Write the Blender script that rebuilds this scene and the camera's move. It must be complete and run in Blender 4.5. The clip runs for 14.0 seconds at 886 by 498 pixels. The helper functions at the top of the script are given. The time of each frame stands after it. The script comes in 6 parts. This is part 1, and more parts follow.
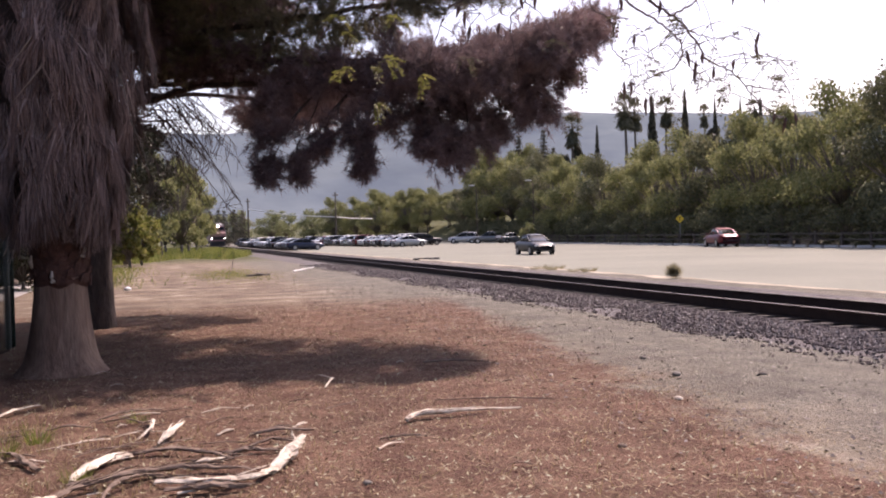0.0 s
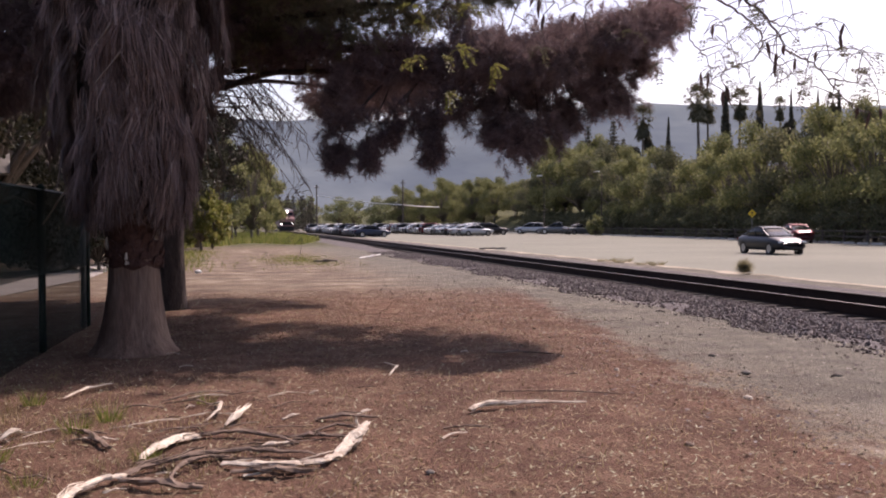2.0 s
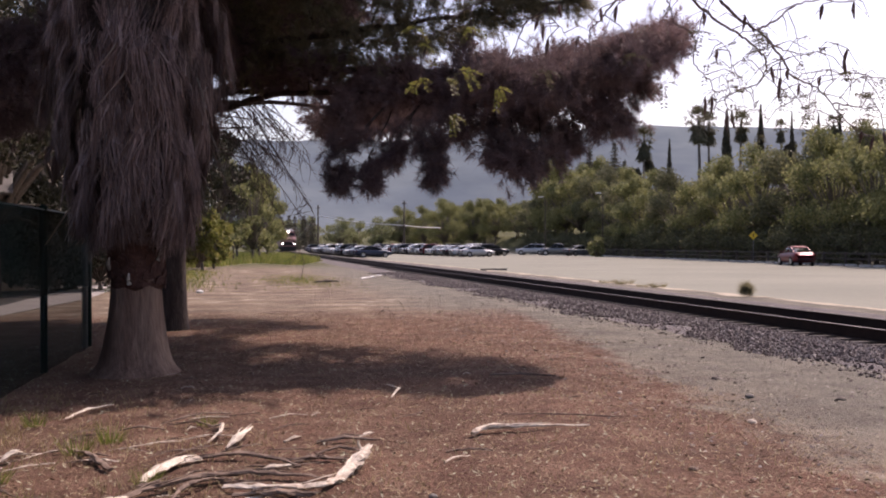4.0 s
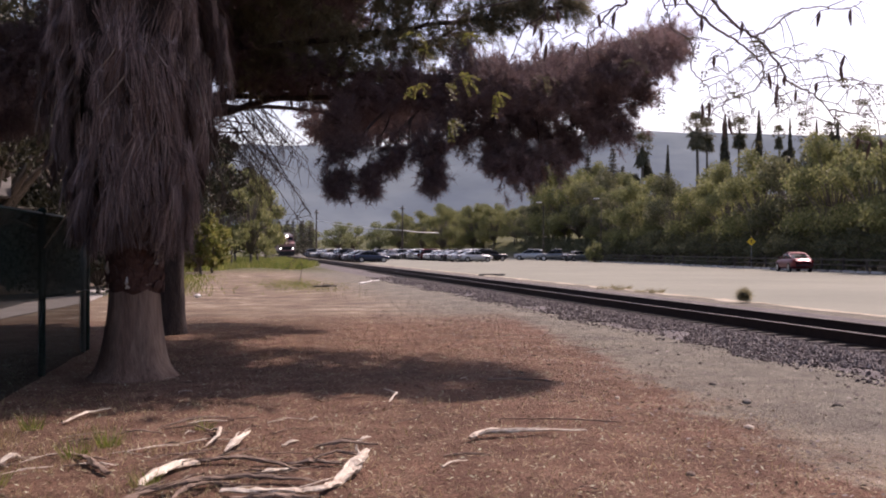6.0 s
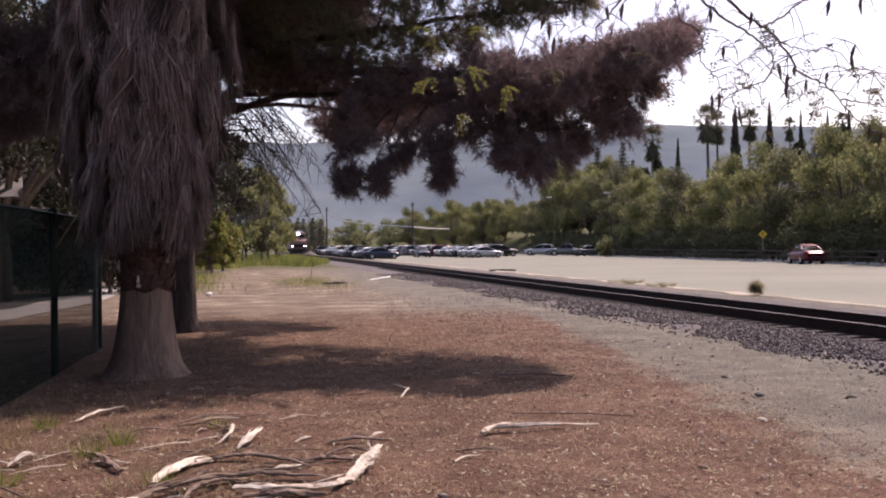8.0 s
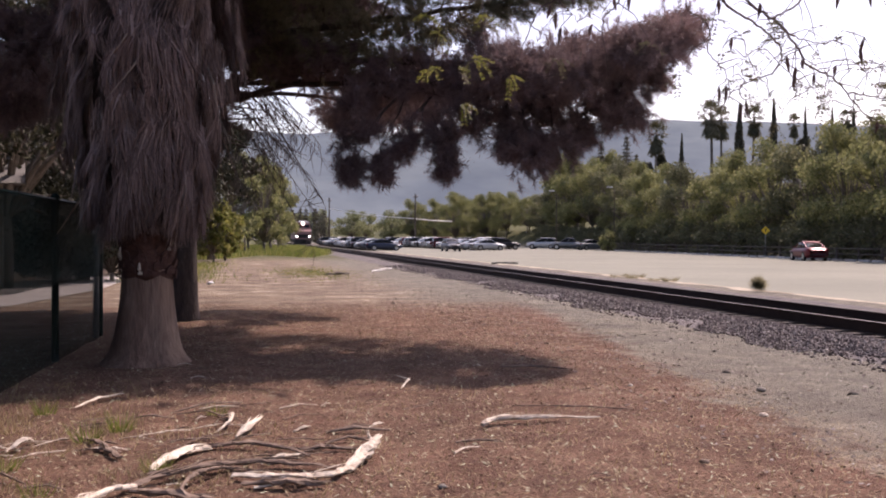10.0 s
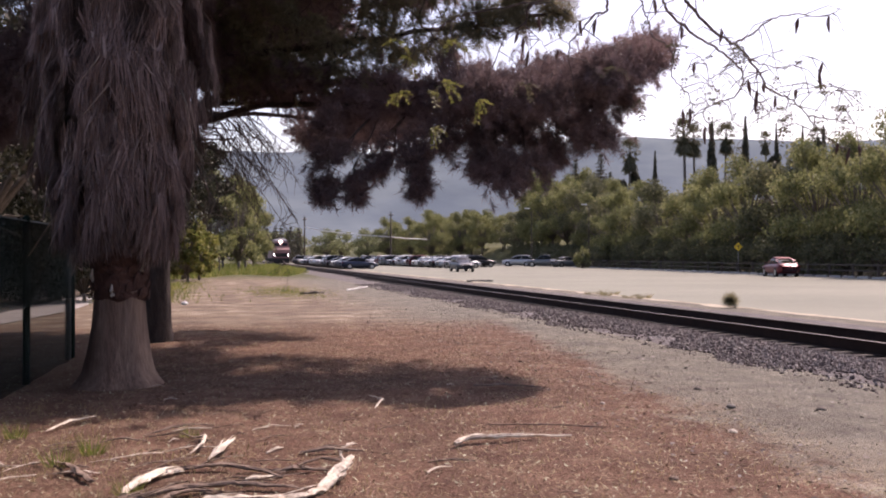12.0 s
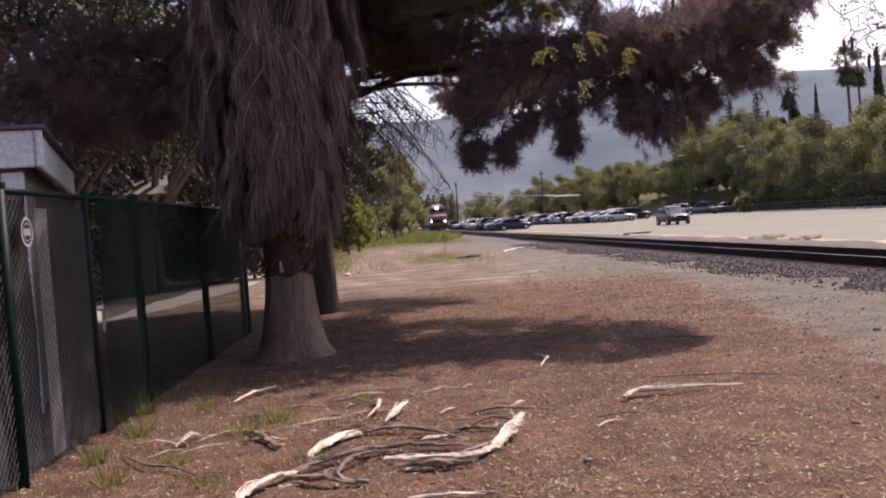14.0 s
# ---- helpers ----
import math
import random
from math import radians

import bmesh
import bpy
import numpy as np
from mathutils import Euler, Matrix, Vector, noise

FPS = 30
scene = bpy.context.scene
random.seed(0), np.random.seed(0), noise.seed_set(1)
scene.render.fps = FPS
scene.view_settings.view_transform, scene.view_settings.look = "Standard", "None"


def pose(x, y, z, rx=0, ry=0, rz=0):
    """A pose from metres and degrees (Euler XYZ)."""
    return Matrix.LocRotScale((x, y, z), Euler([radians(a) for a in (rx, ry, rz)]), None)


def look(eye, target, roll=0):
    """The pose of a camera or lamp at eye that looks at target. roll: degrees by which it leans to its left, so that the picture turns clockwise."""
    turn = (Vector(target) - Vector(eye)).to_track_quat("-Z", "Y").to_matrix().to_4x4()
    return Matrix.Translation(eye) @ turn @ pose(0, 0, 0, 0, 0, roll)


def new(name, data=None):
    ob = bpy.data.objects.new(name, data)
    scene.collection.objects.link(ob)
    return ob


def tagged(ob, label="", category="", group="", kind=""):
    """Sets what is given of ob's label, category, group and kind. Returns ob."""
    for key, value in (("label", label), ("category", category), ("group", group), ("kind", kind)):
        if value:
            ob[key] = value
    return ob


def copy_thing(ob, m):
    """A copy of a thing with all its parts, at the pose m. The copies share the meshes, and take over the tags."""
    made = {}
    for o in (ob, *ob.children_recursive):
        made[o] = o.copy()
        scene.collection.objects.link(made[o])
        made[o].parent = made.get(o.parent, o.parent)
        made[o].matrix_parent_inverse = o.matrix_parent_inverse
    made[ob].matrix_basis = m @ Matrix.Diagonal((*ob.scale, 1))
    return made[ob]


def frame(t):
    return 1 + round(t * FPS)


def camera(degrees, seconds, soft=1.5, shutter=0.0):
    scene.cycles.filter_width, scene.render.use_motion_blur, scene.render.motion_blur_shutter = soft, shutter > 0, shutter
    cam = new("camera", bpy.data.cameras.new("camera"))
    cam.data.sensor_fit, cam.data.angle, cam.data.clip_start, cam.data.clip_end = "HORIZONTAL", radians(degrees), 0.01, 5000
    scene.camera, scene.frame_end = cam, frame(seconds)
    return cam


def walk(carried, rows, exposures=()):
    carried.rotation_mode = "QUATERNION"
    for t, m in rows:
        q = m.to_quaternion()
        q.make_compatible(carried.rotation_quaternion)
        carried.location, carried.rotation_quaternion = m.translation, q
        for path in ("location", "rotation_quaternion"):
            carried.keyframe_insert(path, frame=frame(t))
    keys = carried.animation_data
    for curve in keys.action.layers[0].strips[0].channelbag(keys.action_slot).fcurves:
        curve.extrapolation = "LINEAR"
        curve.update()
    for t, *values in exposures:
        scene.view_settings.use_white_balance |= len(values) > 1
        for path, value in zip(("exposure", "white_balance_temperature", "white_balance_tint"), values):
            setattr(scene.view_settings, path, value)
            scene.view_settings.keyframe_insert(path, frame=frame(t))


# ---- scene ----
cam = camera(49.0, 14.0, soft=2.0)
PATH = [
    (0, (0.019, 0.003, 1.584), (0.579, 1.923, 1.552), -1.5),
    (0.5, (0.022, 0.122, 1.571), (0.449, 2.075, 1.546), -0.6),
    (1, (0.021, -0.023, 1.587), (0.456, 1.928, 1.529), 1.1),
    (1.5, (0.024, 0.038, 1.595), (0.479, 1.984, 1.538), -0.5),
    (2, (0.016, 0.041, 1.592), (0.444, 1.993, 1.54), -0.3),
    (2.5, (0.009, 0.035, 1.59), (0.447, 1.986, 1.546), -0.0),
    (3, (0.005, 0.024, 1.591), (0.441, 1.976, 1.549), -0.0),
    (3.5, (0.002, 0.053, 1.604), (0.43, 2.006, 1.586), -0.1),
    (6, (-0.003, 0.036, 1.601), (0.427, 1.989, 1.602), 0.1),
    (6.5, (0.001, 0.026, 1.608), (0.466, 1.971, 1.613), -0.4),
    (7, (0.012, 0.065, 1.597), (0.466, 2.012, 1.616), -0.7),
    (7.5, (0.006, 0.059, 1.601), (0.445, 2.011, 1.602), -0.6),
    (8, (0.003, 0.044, 1.593), (0.412, 2.002, 1.586), -0.5),
    (8.2, (0.003, 0.039, 1.594), (0.412, 1.997, 1.574), -0.6),
    (10.3, (0.011, 0.086, 1.576), (0.413, 2.045, 1.555), 0.7),
    (10.5, (0.049, 0.073, 1.582), (0.421, 2.038, 1.575), 1.8),
    (11, (0.057, 0.016, 1.602), (0.406, 1.985, 1.626), 0.7),
    (11.5, (0.021, -0.016, 1.597), (0.41, 1.945, 1.625), -0.1),
    (12, (0.027, 0.008, 1.601), (0.48, 1.956, 1.615), -0.1),
    (12.5, (0.012, 0.017, 1.572), (0.435, 1.971, 1.578), 0.2),
    (13, (-0.001, 0.186, 1.589), (0.33, 2.156, 1.691), 0.1),
    (13.5, (0.014, 0.009, 1.57), (0.176, 1.998, 1.701), -2.5),
    (14, (-0.003, -0.047, 1.598), (0.135, 1.948, 1.543), -4.3),
]
EXPOSURES = [(t, stops, 6850, 31) for t, stops in ((0.0, 0.66), (0.4, 0.57), (1.0, 0.32), (3.0, 0.32), (8.0, 0.4), (10.5, 0.52), (12.5, 0.54), (13.0, 0.66), (13.5, 0.5), (14.0, 0.48))]
walk(cam, [(t, look(eye, target, roll)) for t, eye, target, roll in PATH], EXPOSURES)

# ---- world, sun, exposure ----
SUN_AZ, SUN_EL = radians(50), radians(50)
world = bpy.data.worlds.new("sky")
scene.world = world
world.use_nodes = True
wn = world.node_tree.nodes
sky = wn.new("ShaderNodeTexSky")
sky.sky_type, sky.sun_disc = "NISHITA", False
sky.sun_elevation, sky.sun_rotation = SUN_EL, SUN_AZ
sky.dust_density, sky.air_density, sky.ozone_density = 2.2, 1.0, 1.0
world.node_tree.links.new(sky.outputs[0], wn["Background"].inputs[0])
wn["Background"].inputs[1].default_value = 0.15
sun_data = bpy.data.lights.new("sun", "SUN")
sun_data.energy, sun_data.angle, sun_data.color = 5.0, radians(0.6), (1.0, 0.93, 0.84)
sun = new("sun", sun_data)
S = Vector((math.sin(SUN_AZ) * math.cos(SUN_EL), math.cos(SUN_AZ) * math.cos(SUN_EL), math.sin(SUN_EL)))
sun.matrix_world = look(S * 60, (0, 0, 0))


# ---- materials ----
def nodes_of(name):
    m = bpy.data.materials.new(name)
    m.use_nodes = True
    nt = m.node_tree
    return m, nt, nt.nodes, nt.links, nt.nodes["Principled BSDF"]


def noise_node(nt, scale, detail=4, rough=0.55, coords="Object", stretch=None):
    tc = nt.nodes.new("ShaderNodeTexCoord")
    n = nt.nodes.new("ShaderNodeTexNoise")
    n.inputs["Scale"].default_value, n.inputs["Detail"].default_value, n.inputs["Roughness"].default_value = scale, detail, rough
    src = tc.outputs[coords]
    if stretch:
        mp = nt.nodes.new("ShaderNodeMapping")
        mp.inputs["Scale"].default_value = stretch
        nt.links.new(src, mp.inputs["Vector"])
        src = mp.outputs[0]
    nt.links.new(src, n.inputs["Vector"])
    return n.outputs["Fac"]


def ramp(nt, fac, stops):
    r = nt.nodes.new("ShaderNodeValToRGB")
    el = r.color_ramp.elements
    while len(el) < len(stops):
        el.new(0.5)
    for e, (p, c) in zip(el, stops):
        e.position, e.color = p, (*c, 1)
    nt.links.new(fac, r.inputs[0])
    return r.outputs[0]


def mix(nt, fac, a, b, kind="MIX"):
    m = nt.nodes.new("ShaderNodeMix")
    m.data_type, m.blend_type = "RGBA", kind
    for sock, v in ((m.inputs["Factor"], fac), (m.inputs["A"], a), (m.inputs["B"], b)):
        if isinstance(v, (int, float)):
            sock.default_value = v
        elif isinstance(v, tuple):
            sock.default_value = (*v, 1)
        else:
            nt.links.new(v, sock)
    return m.outputs["Result"]


def bump(nt, bsdf, fac, strength, dist):
    b = nt.nodes.new("ShaderNodeBump")
    b.inputs["Strength"].default_value, b.inputs["Distance"].default_value = strength, dist
    nt.links.new(fac, b.inputs["Height"])
    nt.links.new(b.outputs[0], bsdf.inputs["Normal"])


def surf(name, c1, c2, scale=2.0, fine=40.0, rough=0.8, metal=0.0, relief=0.3, depth=0.01, stretch=None, vary=0.0, spec=0.3):
    """Two-tone surface with coarse stains, fine grain and relief."""
    m, nt, ns, ln, b = nodes_of(name)
    coarse = noise_node(nt, scale, 5, 0.6, stretch=stretch)
    grain = noise_node(nt, fine, 3, 0.6, stretch=stretch)
    col = ramp(nt, coarse, [(0.3, c1), (0.7, c2)])
    shade = ramp(nt, grain, [(0.25, (0.72, 0.72, 0.72)), (0.75, (1.2, 1.2, 1.2))])
    col = mix(nt, 1.0, col, shade, "MULTIPLY")
    if vary:
        oi = ns.new("ShaderNodeObjectInfo")
        v = ramp(nt, oi.outputs["Random"], [(0.0, (1 - vary,) * 3), (1.0, (1 + vary,) * 3)])
        col = mix(nt, 1.0, col, v, "MULTIPLY")
    ln.new(col, b.inputs["Base Color"])
    b.inputs["Roughness"].default_value, b.inputs["Metallic"].default_value = rough, metal
    b.inputs["Specular IOR Level"].default_value = spec
    if relief:
        bump(nt, b, grain, relief, depth)
    return m


def leafy(name, c1, c2, c3, through_light=0.4, rough=0.6):
    """Leaf surface: each leaf has its own tone, and lets light through."""
    m, nt, ns, ln, b = nodes_of(name)
    g = ns.new("ShaderNodeNewGeometry")
    col = ramp(nt, g.outputs["Random Per Island"], [(0.0, c1), (0.55, c2), (1.0, c3)])
    patch = noise_node(nt, 0.45, 3)
    col = mix(nt, 1.0, col, ramp(nt, patch, [(0.3, (0.7, 0.72, 0.7)), (0.7, (1.25, 1.2, 1.1))]), "MULTIPLY")
    ln.new(col, b.inputs["Base Color"])
    b.inputs["Roughness"].default_value, b.inputs["Specular IOR Level"].default_value = rough, 0.2
    t = ns.new("ShaderNodeBsdfTranslucent")
    ln.new(col, t.inputs["Color"])
    mx = ns.new("ShaderNodeMixShader")
    mx.inputs[0].default_value = through_light
    ln.new(b.outputs[0], mx.inputs[1])
    ln.new(t.outputs[0], mx.inputs[2])
    ln.new(mx.outputs[0], ns["Material Output"].inputs[0])
    return m


def islands(name, stops, rough=0.9):
    """Loose bits: each piece takes a tone of its own."""
    m, nt, ns, ln, b = nodes_of(name)
    g = ns.new("ShaderNodeNewGeometry")
    col = ramp(nt, g.outputs["Random Per Island"], stops)
    grain = noise_node(nt, 60, 3)
    col = mix(nt, 1.0, col, ramp(nt, grain, [(0.25, (0.75,) * 3), (0.75, (1.2,) * 3)]), "MULTIPLY")
    ln.new(col, b.inputs["Base Color"])
    b.inputs["Roughness"].default_value, b.inputs["Specular IOR Level"].default_value = rough, 0.2
    return m


def glow(name, color, strength):
    m, nt, ns, ln, b = nodes_of(name)
    b.inputs["Base Color"].default_value = (*color, 1)
    b.inputs["Emission Color"].default_value = (*color, 1)
    b.inputs["Emission Strength"].default_value = strength
    return m


def ground_material():
    """Bare grey-tan dirt, red-brown fallen needles under the tree, dry grass further out."""
    m, nt, ns, ln, b = nodes_of("earth")
    tc = ns.new("ShaderNodeTexCoord")
    sep = ns.new("ShaderNodeSeparateXYZ")
    ln.new(tc.outputs["Object"], sep.inputs[0])
    big = noise_node(nt, 0.35, 4, 0.6)
    mid = noise_node(nt, 2.2, 5, 0.65)
    fine = noise_node(nt, 28, 4, 0.7)
    grit = noise_node(nt, 120, 2, 0.7)

    def math_node(op, a, c):
        n = ns.new("ShaderNodeMath")
        n.operation = op
        for s, v in zip(n.inputs, (a, c)):
            if isinstance(v, (int, float)):
                s.default_value = v
            else:
                ln.new(v, s)
        return n.outputs[0]

    def step(value, lo, hi):
        n = ns.new("ShaderNodeMapRange")
        n.interpolation_type = "SMOOTHSTEP"
        n.inputs["From Min"].default_value, n.inputs["From Max"].default_value = lo, hi
        ln.new(value, n.inputs["Value"])
        return n.outputs["Result"]

    wob = math_node("MULTIPLY", math_node("SUBTRACT", mid, 0.5), 1.7)
    wob2 = math_node("MULTIPLY", math_node("SUBTRACT", big, 0.5), 1.8)
    x = math_node("ADD", math_node("ADD", sep.outputs["X"], wob), wob2)
    y = math_node("ADD", sep.outputs["Y"], math_node("MULTIPLY", wob, 2.0))
    reach = math_node("SUBTRACT", x, math_node("MULTIPLY", sep.outputs["Y"], 0.14))
    litter = math_node("MULTIPLY", step(reach, 3.9, 3.2), step(y, 25.5, 19.0))
    dirt = ramp(nt, mid, [(0.25, (0.108, 0.099, 0.082)), (0.5, (0.155, 0.142, 0.116)), (0.8, (0.215, 0.197, 0.160))])
    tan = ramp(nt, noise_node(nt, 0.75, 5, 0.62), [(0.28, (0.120, 0.086, 0.064)), (0.5, (0.175, 0.136, 0.102)), (0.58, (0.225, 0.184, 0.138)), (0.66, (0.340, 0.290, 0.222))])
    dirt = mix(nt, step(x, 6.5, 3.0), dirt, tan)
    red = ramp(nt, mid, [(0.2, (0.074, 0.038, 0.029)), (0.5, (0.140, 0.080, 0.057)), (0.8, (0.218, 0.144, 0.100))])
    col = mix(nt, litter, dirt, red)
    grass = ramp(nt, mid, [(0.3, (0.055, 0.06, 0.025)), (0.7, (0.10, 0.10, 0.045))])
    far = math_node("MULTIPLY", step(sep.outputs["Y"], 60.0, 84.0), step(x, 9.0, 7.0))
    hill = step(sep.outputs["X"], 50.0, 56.0)
    col = mix(nt, math_node("MAXIMUM", far, hill), col, grass)
    patch = noise_node(nt, 0.8, 4, 0.65)
    col = mix(nt, 1.0, col, ramp(nt, patch, [(0.3, (0.76, 0.77, 0.78)), (0.7, (1.2, 1.19, 1.17))]), "MULTIPLY")
    speck = ramp(nt, fine, [(0.22, (0.5, 0.48, 0.46)), (0.5, (1, 1, 1)), (0.78, (1.45, 1.42, 1.38))])
    col = mix(nt, 1.0, col, speck, "MULTIPLY")
    col = mix(nt, 1.0, col, ramp(nt, grit, [(0.3, (0.7,) * 3), (0.7, (1.25,) * 3)]), "MULTIPLY")
    ln.new(col, b.inputs["Base Color"])
    b.inputs["Roughness"].default_value, b.inputs["Specular IOR Level"].default_value = 0.95, 0.1
    bump(nt, b, fine, 0.9, 0.05)
    return m


M_EARTH = ground_material()
M_ASPHALT = surf("worn_asphalt", (0.165, 0.165, 0.131), (0.216, 0.214, 0.169), 0.12, 30, 0.9, relief=0.2, depth=0.004, spec=0.15)
M_DUST = surf("pale_dust", (0.315, 0.270, 0.203), (0.413, 0.360, 0.270), 1.5, 25, 0.95, relief=0.5, depth=0.02)
M_BALLAST = surf("ballast_bed", (0.080, 0.068, 0.066), (0.136, 0.120, 0.116), 1.2, 22, 0.95, relief=1.0, depth=0.05)
M_STONE = islands("ballast_stone", [(0.0, (0.074, 0.058, 0.054)), (0.5, (0.136, 0.112, 0.102)), (0.85, (0.205, 0.175, 0.158)), (1.0, (0.340, 0.305, 0.275))])
M_TIE = surf("creosoted_wood", (0.02, 0.015, 0.013), (0.05, 0.04, 0.034), 3, 30, 0.9, stretch=(0.3, 3, 3), vary=0.3)
M_RUST = surf("rusty_steel", (0.022, 0.014, 0.012), (0.045, 0.027, 0.022), 4, 50, 0.75, metal=0.3, relief=0.2, depth=0.003)
M_RAILTOP = surf("worn_rail_head", (0.085, 0.073, 0.068), (0.13, 0.114, 0.106), 4, 50, 0.55, metal=0.4, relief=0)
M_PALMBARK = surf("palm_trunk_bark", (0.100, 0.055, 0.038), (0.257, 0.168, 0.119), 4.0, 22, 0.92, relief=0.9, depth=0.03, stretch=(0.952, 0.819, 0.163))
M_PALMSCAR = surf("torn_frond_base", (0.045, 0.020, 0.015), (0.105, 0.050, 0.036), 5, 24, 0.9, relief=0.8, depth=0.03)
M_THATCH = islands("dead_palm_frond", [(0.0, (0.080, 0.052, 0.044)), (0.5, (0.155, 0.104, 0.090)), (0.9, (0.240, 0.168, 0.146)), (1.0, (0.340, 0.260, 0.220))])
M_PINEBARK = surf("pine_bark", (0.035, 0.025, 0.022), (0.09, 0.066, 0.055), 6, 30, 0.95, relief=1.0, depth=0.03, stretch=(1, 1, 0.3))
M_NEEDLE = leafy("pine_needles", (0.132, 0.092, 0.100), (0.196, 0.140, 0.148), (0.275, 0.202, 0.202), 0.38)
# lit copy of the needles: sunlight on the upper boughs put into the colour
M_NEEDLE_SUN = leafy("sunlight_tinted_needles", (0.130, 0.120, 0.080), (0.210, 0.190, 0.125), (0.310, 0.275, 0.185), 0.45)
M_LEAF = leafy("broad_leaves", (0.135, 0.152, 0.066), (0.212, 0.222, 0.098), (0.290, 0.285, 0.146), 0.45)
M_LEAF_DARK = leafy("dark_oak_leaves", (0.085, 0.092, 0.054), (0.138, 0.144, 0.080), (0.210, 0.202, 0.120), 0.35)
M_LEAF_YELLOW = leafy("spring_leaves", (0.105, 0.122, 0.030), (0.180, 0.185, 0.052), (0.270, 0.245, 0.090), 0.5)
M_LOCUST = leafy("dull_locust_leaves", (0.060, 0.064, 0.040), (0.095, 0.095, 0.060), (0.140, 0.130, 0.085), 0.35)
M_LEAF_FAR = leafy("pale_spring_leaves", (0.146, 0.169, 0.085), (0.203, 0.225, 0.112), (0.281, 0.281, 0.158), 0.4)
# much darker than the other leaves: the yard's shade is in this colour
M_SHADE_LEAF = leafy("shade_darkened_leaves", (0.025, 0.027, 0.018), (0.044, 0.045, 0.027), (0.069, 0.069, 0.043), 0.2)
M_CYPRESS = leafy("cypress_leaves", (0.045, 0.045, 0.036), (0.074, 0.073, 0.051), (0.123, 0.106, 0.076), 0.15)
M_FROND = leafy("palm_leaves", (0.057, 0.062, 0.033), (0.100, 0.100, 0.058), (0.156, 0.134, 0.099), 0.3)
M_GRASS = leafy("grass_blades", (0.10, 0.14, 0.03), (0.18, 0.21, 0.05), (0.34, 0.30, 0.13), 0.45)
M_DRYGRASS = leafy("dry_grass_blades", (0.22, 0.17, 0.09), (0.32, 0.25, 0.14), (0.45, 0.38, 0.24), 0.35)
M_WEED = leafy("dusty_weed", (0.17, 0.155, 0.10), (0.27, 0.245, 0.155), (0.38, 0.34, 0.22), 0.45)
M_WOOD = surf("grey_bark", (0.10, 0.085, 0.07), (0.20, 0.17, 0.14), 5, 40, 0.95, relief=0.6, depth=0.01, stretch=(1, 1, 0.3))
M_PALEWOOD = surf("bleached_bark", (0.30, 0.225, 0.165), (0.72, 0.65, 0.53), 9, 45, 0.85, relief=0.7, depth=0.008)
M_BROWNWOOD = surf("weathered_bark", (0.096, 0.064, 0.048), (0.240, 0.176, 0.132), 5, 45, 0.9, relief=0.7, depth=0.008)
M_LITTER = islands("needle_litter", [(0.0, (0.072, 0.045, 0.029)), (0.45, (0.160, 0.101, 0.062)), (0.8, (0.265, 0.211, 0.130)), (1.0, (0.440, 0.444, 0.308))])
M_PEBBLE = islands("grey_pebble", [(0.0, (0.108, 0.094, 0.079)), (0.6, (0.208, 0.188, 0.159)), (1.0, (0.385, 0.361, 0.302))])
M_WHITE = surf("white_paint", (0.666, 0.656, 0.628), (0.762, 0.752, 0.724), 1.5, 30, 0.5, relief=0.05, depth=0.002)
M_BEIGE = surf("beige_stucco", (0.220, 0.194, 0.158), (0.262, 0.236, 0.194), 1.0, 60, 0.9, relief=0.4, depth=0.006)
M_ROOF = surf("roof_felt", (0.10, 0.095, 0.09), (0.16, 0.15, 0.14), 2, 30, 0.9)
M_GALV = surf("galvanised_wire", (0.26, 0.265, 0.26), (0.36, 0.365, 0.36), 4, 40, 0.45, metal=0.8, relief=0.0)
M_GREEN = surf("green_coated_steel", (0.004, 0.013, 0.010), (0.007, 0.021, 0.015), 3, 40, 0.5, relief=0.05, depth=0.002, spec=0.08)
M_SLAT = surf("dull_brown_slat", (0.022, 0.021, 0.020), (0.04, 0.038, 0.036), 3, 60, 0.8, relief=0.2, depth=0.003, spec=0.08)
M_WIRE = surf("dull_fence_wire", (0.05, 0.052, 0.052), (0.09, 0.093, 0.093), 4, 40, 0.6, metal=0.3, relief=0.0)
M_DRIVE = surf("driveway_concrete", (0.24, 0.225, 0.21), (0.32, 0.30, 0.28), 0.8, 30, 0.9, relief=0.2, depth=0.004)


def screen_material():
    """Woven shade cloth: dark green threads with open gaps between them."""
    m = surf("dark_green_screen_cloth", (0.005, 0.011, 0.010), (0.010, 0.019, 0.016), 1.2, 90, 0.85, relief=0.3, depth=0.003, spec=0.06)
    ns, ln = m.node_tree.nodes, m.node_tree.links
    gap, mx = ns.new("ShaderNodeBsdfTransparent"), ns.new("ShaderNodeMixShader")
    mx.inputs[0].default_value = 0.34
    ln.new(ns["Principled BSDF"].outputs[0], mx.inputs[1])
    ln.new(gap.outputs[0], mx.inputs[2])
    ln.new(mx.outputs[0], ns["Material Output"].inputs[0])
    return m


M_SCREEN = screen_material()
M_CONCRETE = surf("concrete", (0.40, 0.38, 0.35), (0.52, 0.50, 0.46), 0.8, 30, 0.9, relief=0.2, depth=0.004)
M_POLE = surf("pole_wood", (0.07, 0.055, 0.045), (0.13, 0.105, 0.085), 3, 25, 0.9, relief=0.5, stretch=(1, 1, 0.1))
M_RUBBER = surf("tyre_rubber", (0.012, 0.012, 0.012), (0.022, 0.022, 0.022), 8, 60, 0.85, relief=0.1)
M_RIM = surf("alloy_rim", (0.35, 0.35, 0.36), (0.5, 0.5, 0.5), 6, 40, 0.35, metal=0.9, relief=0)
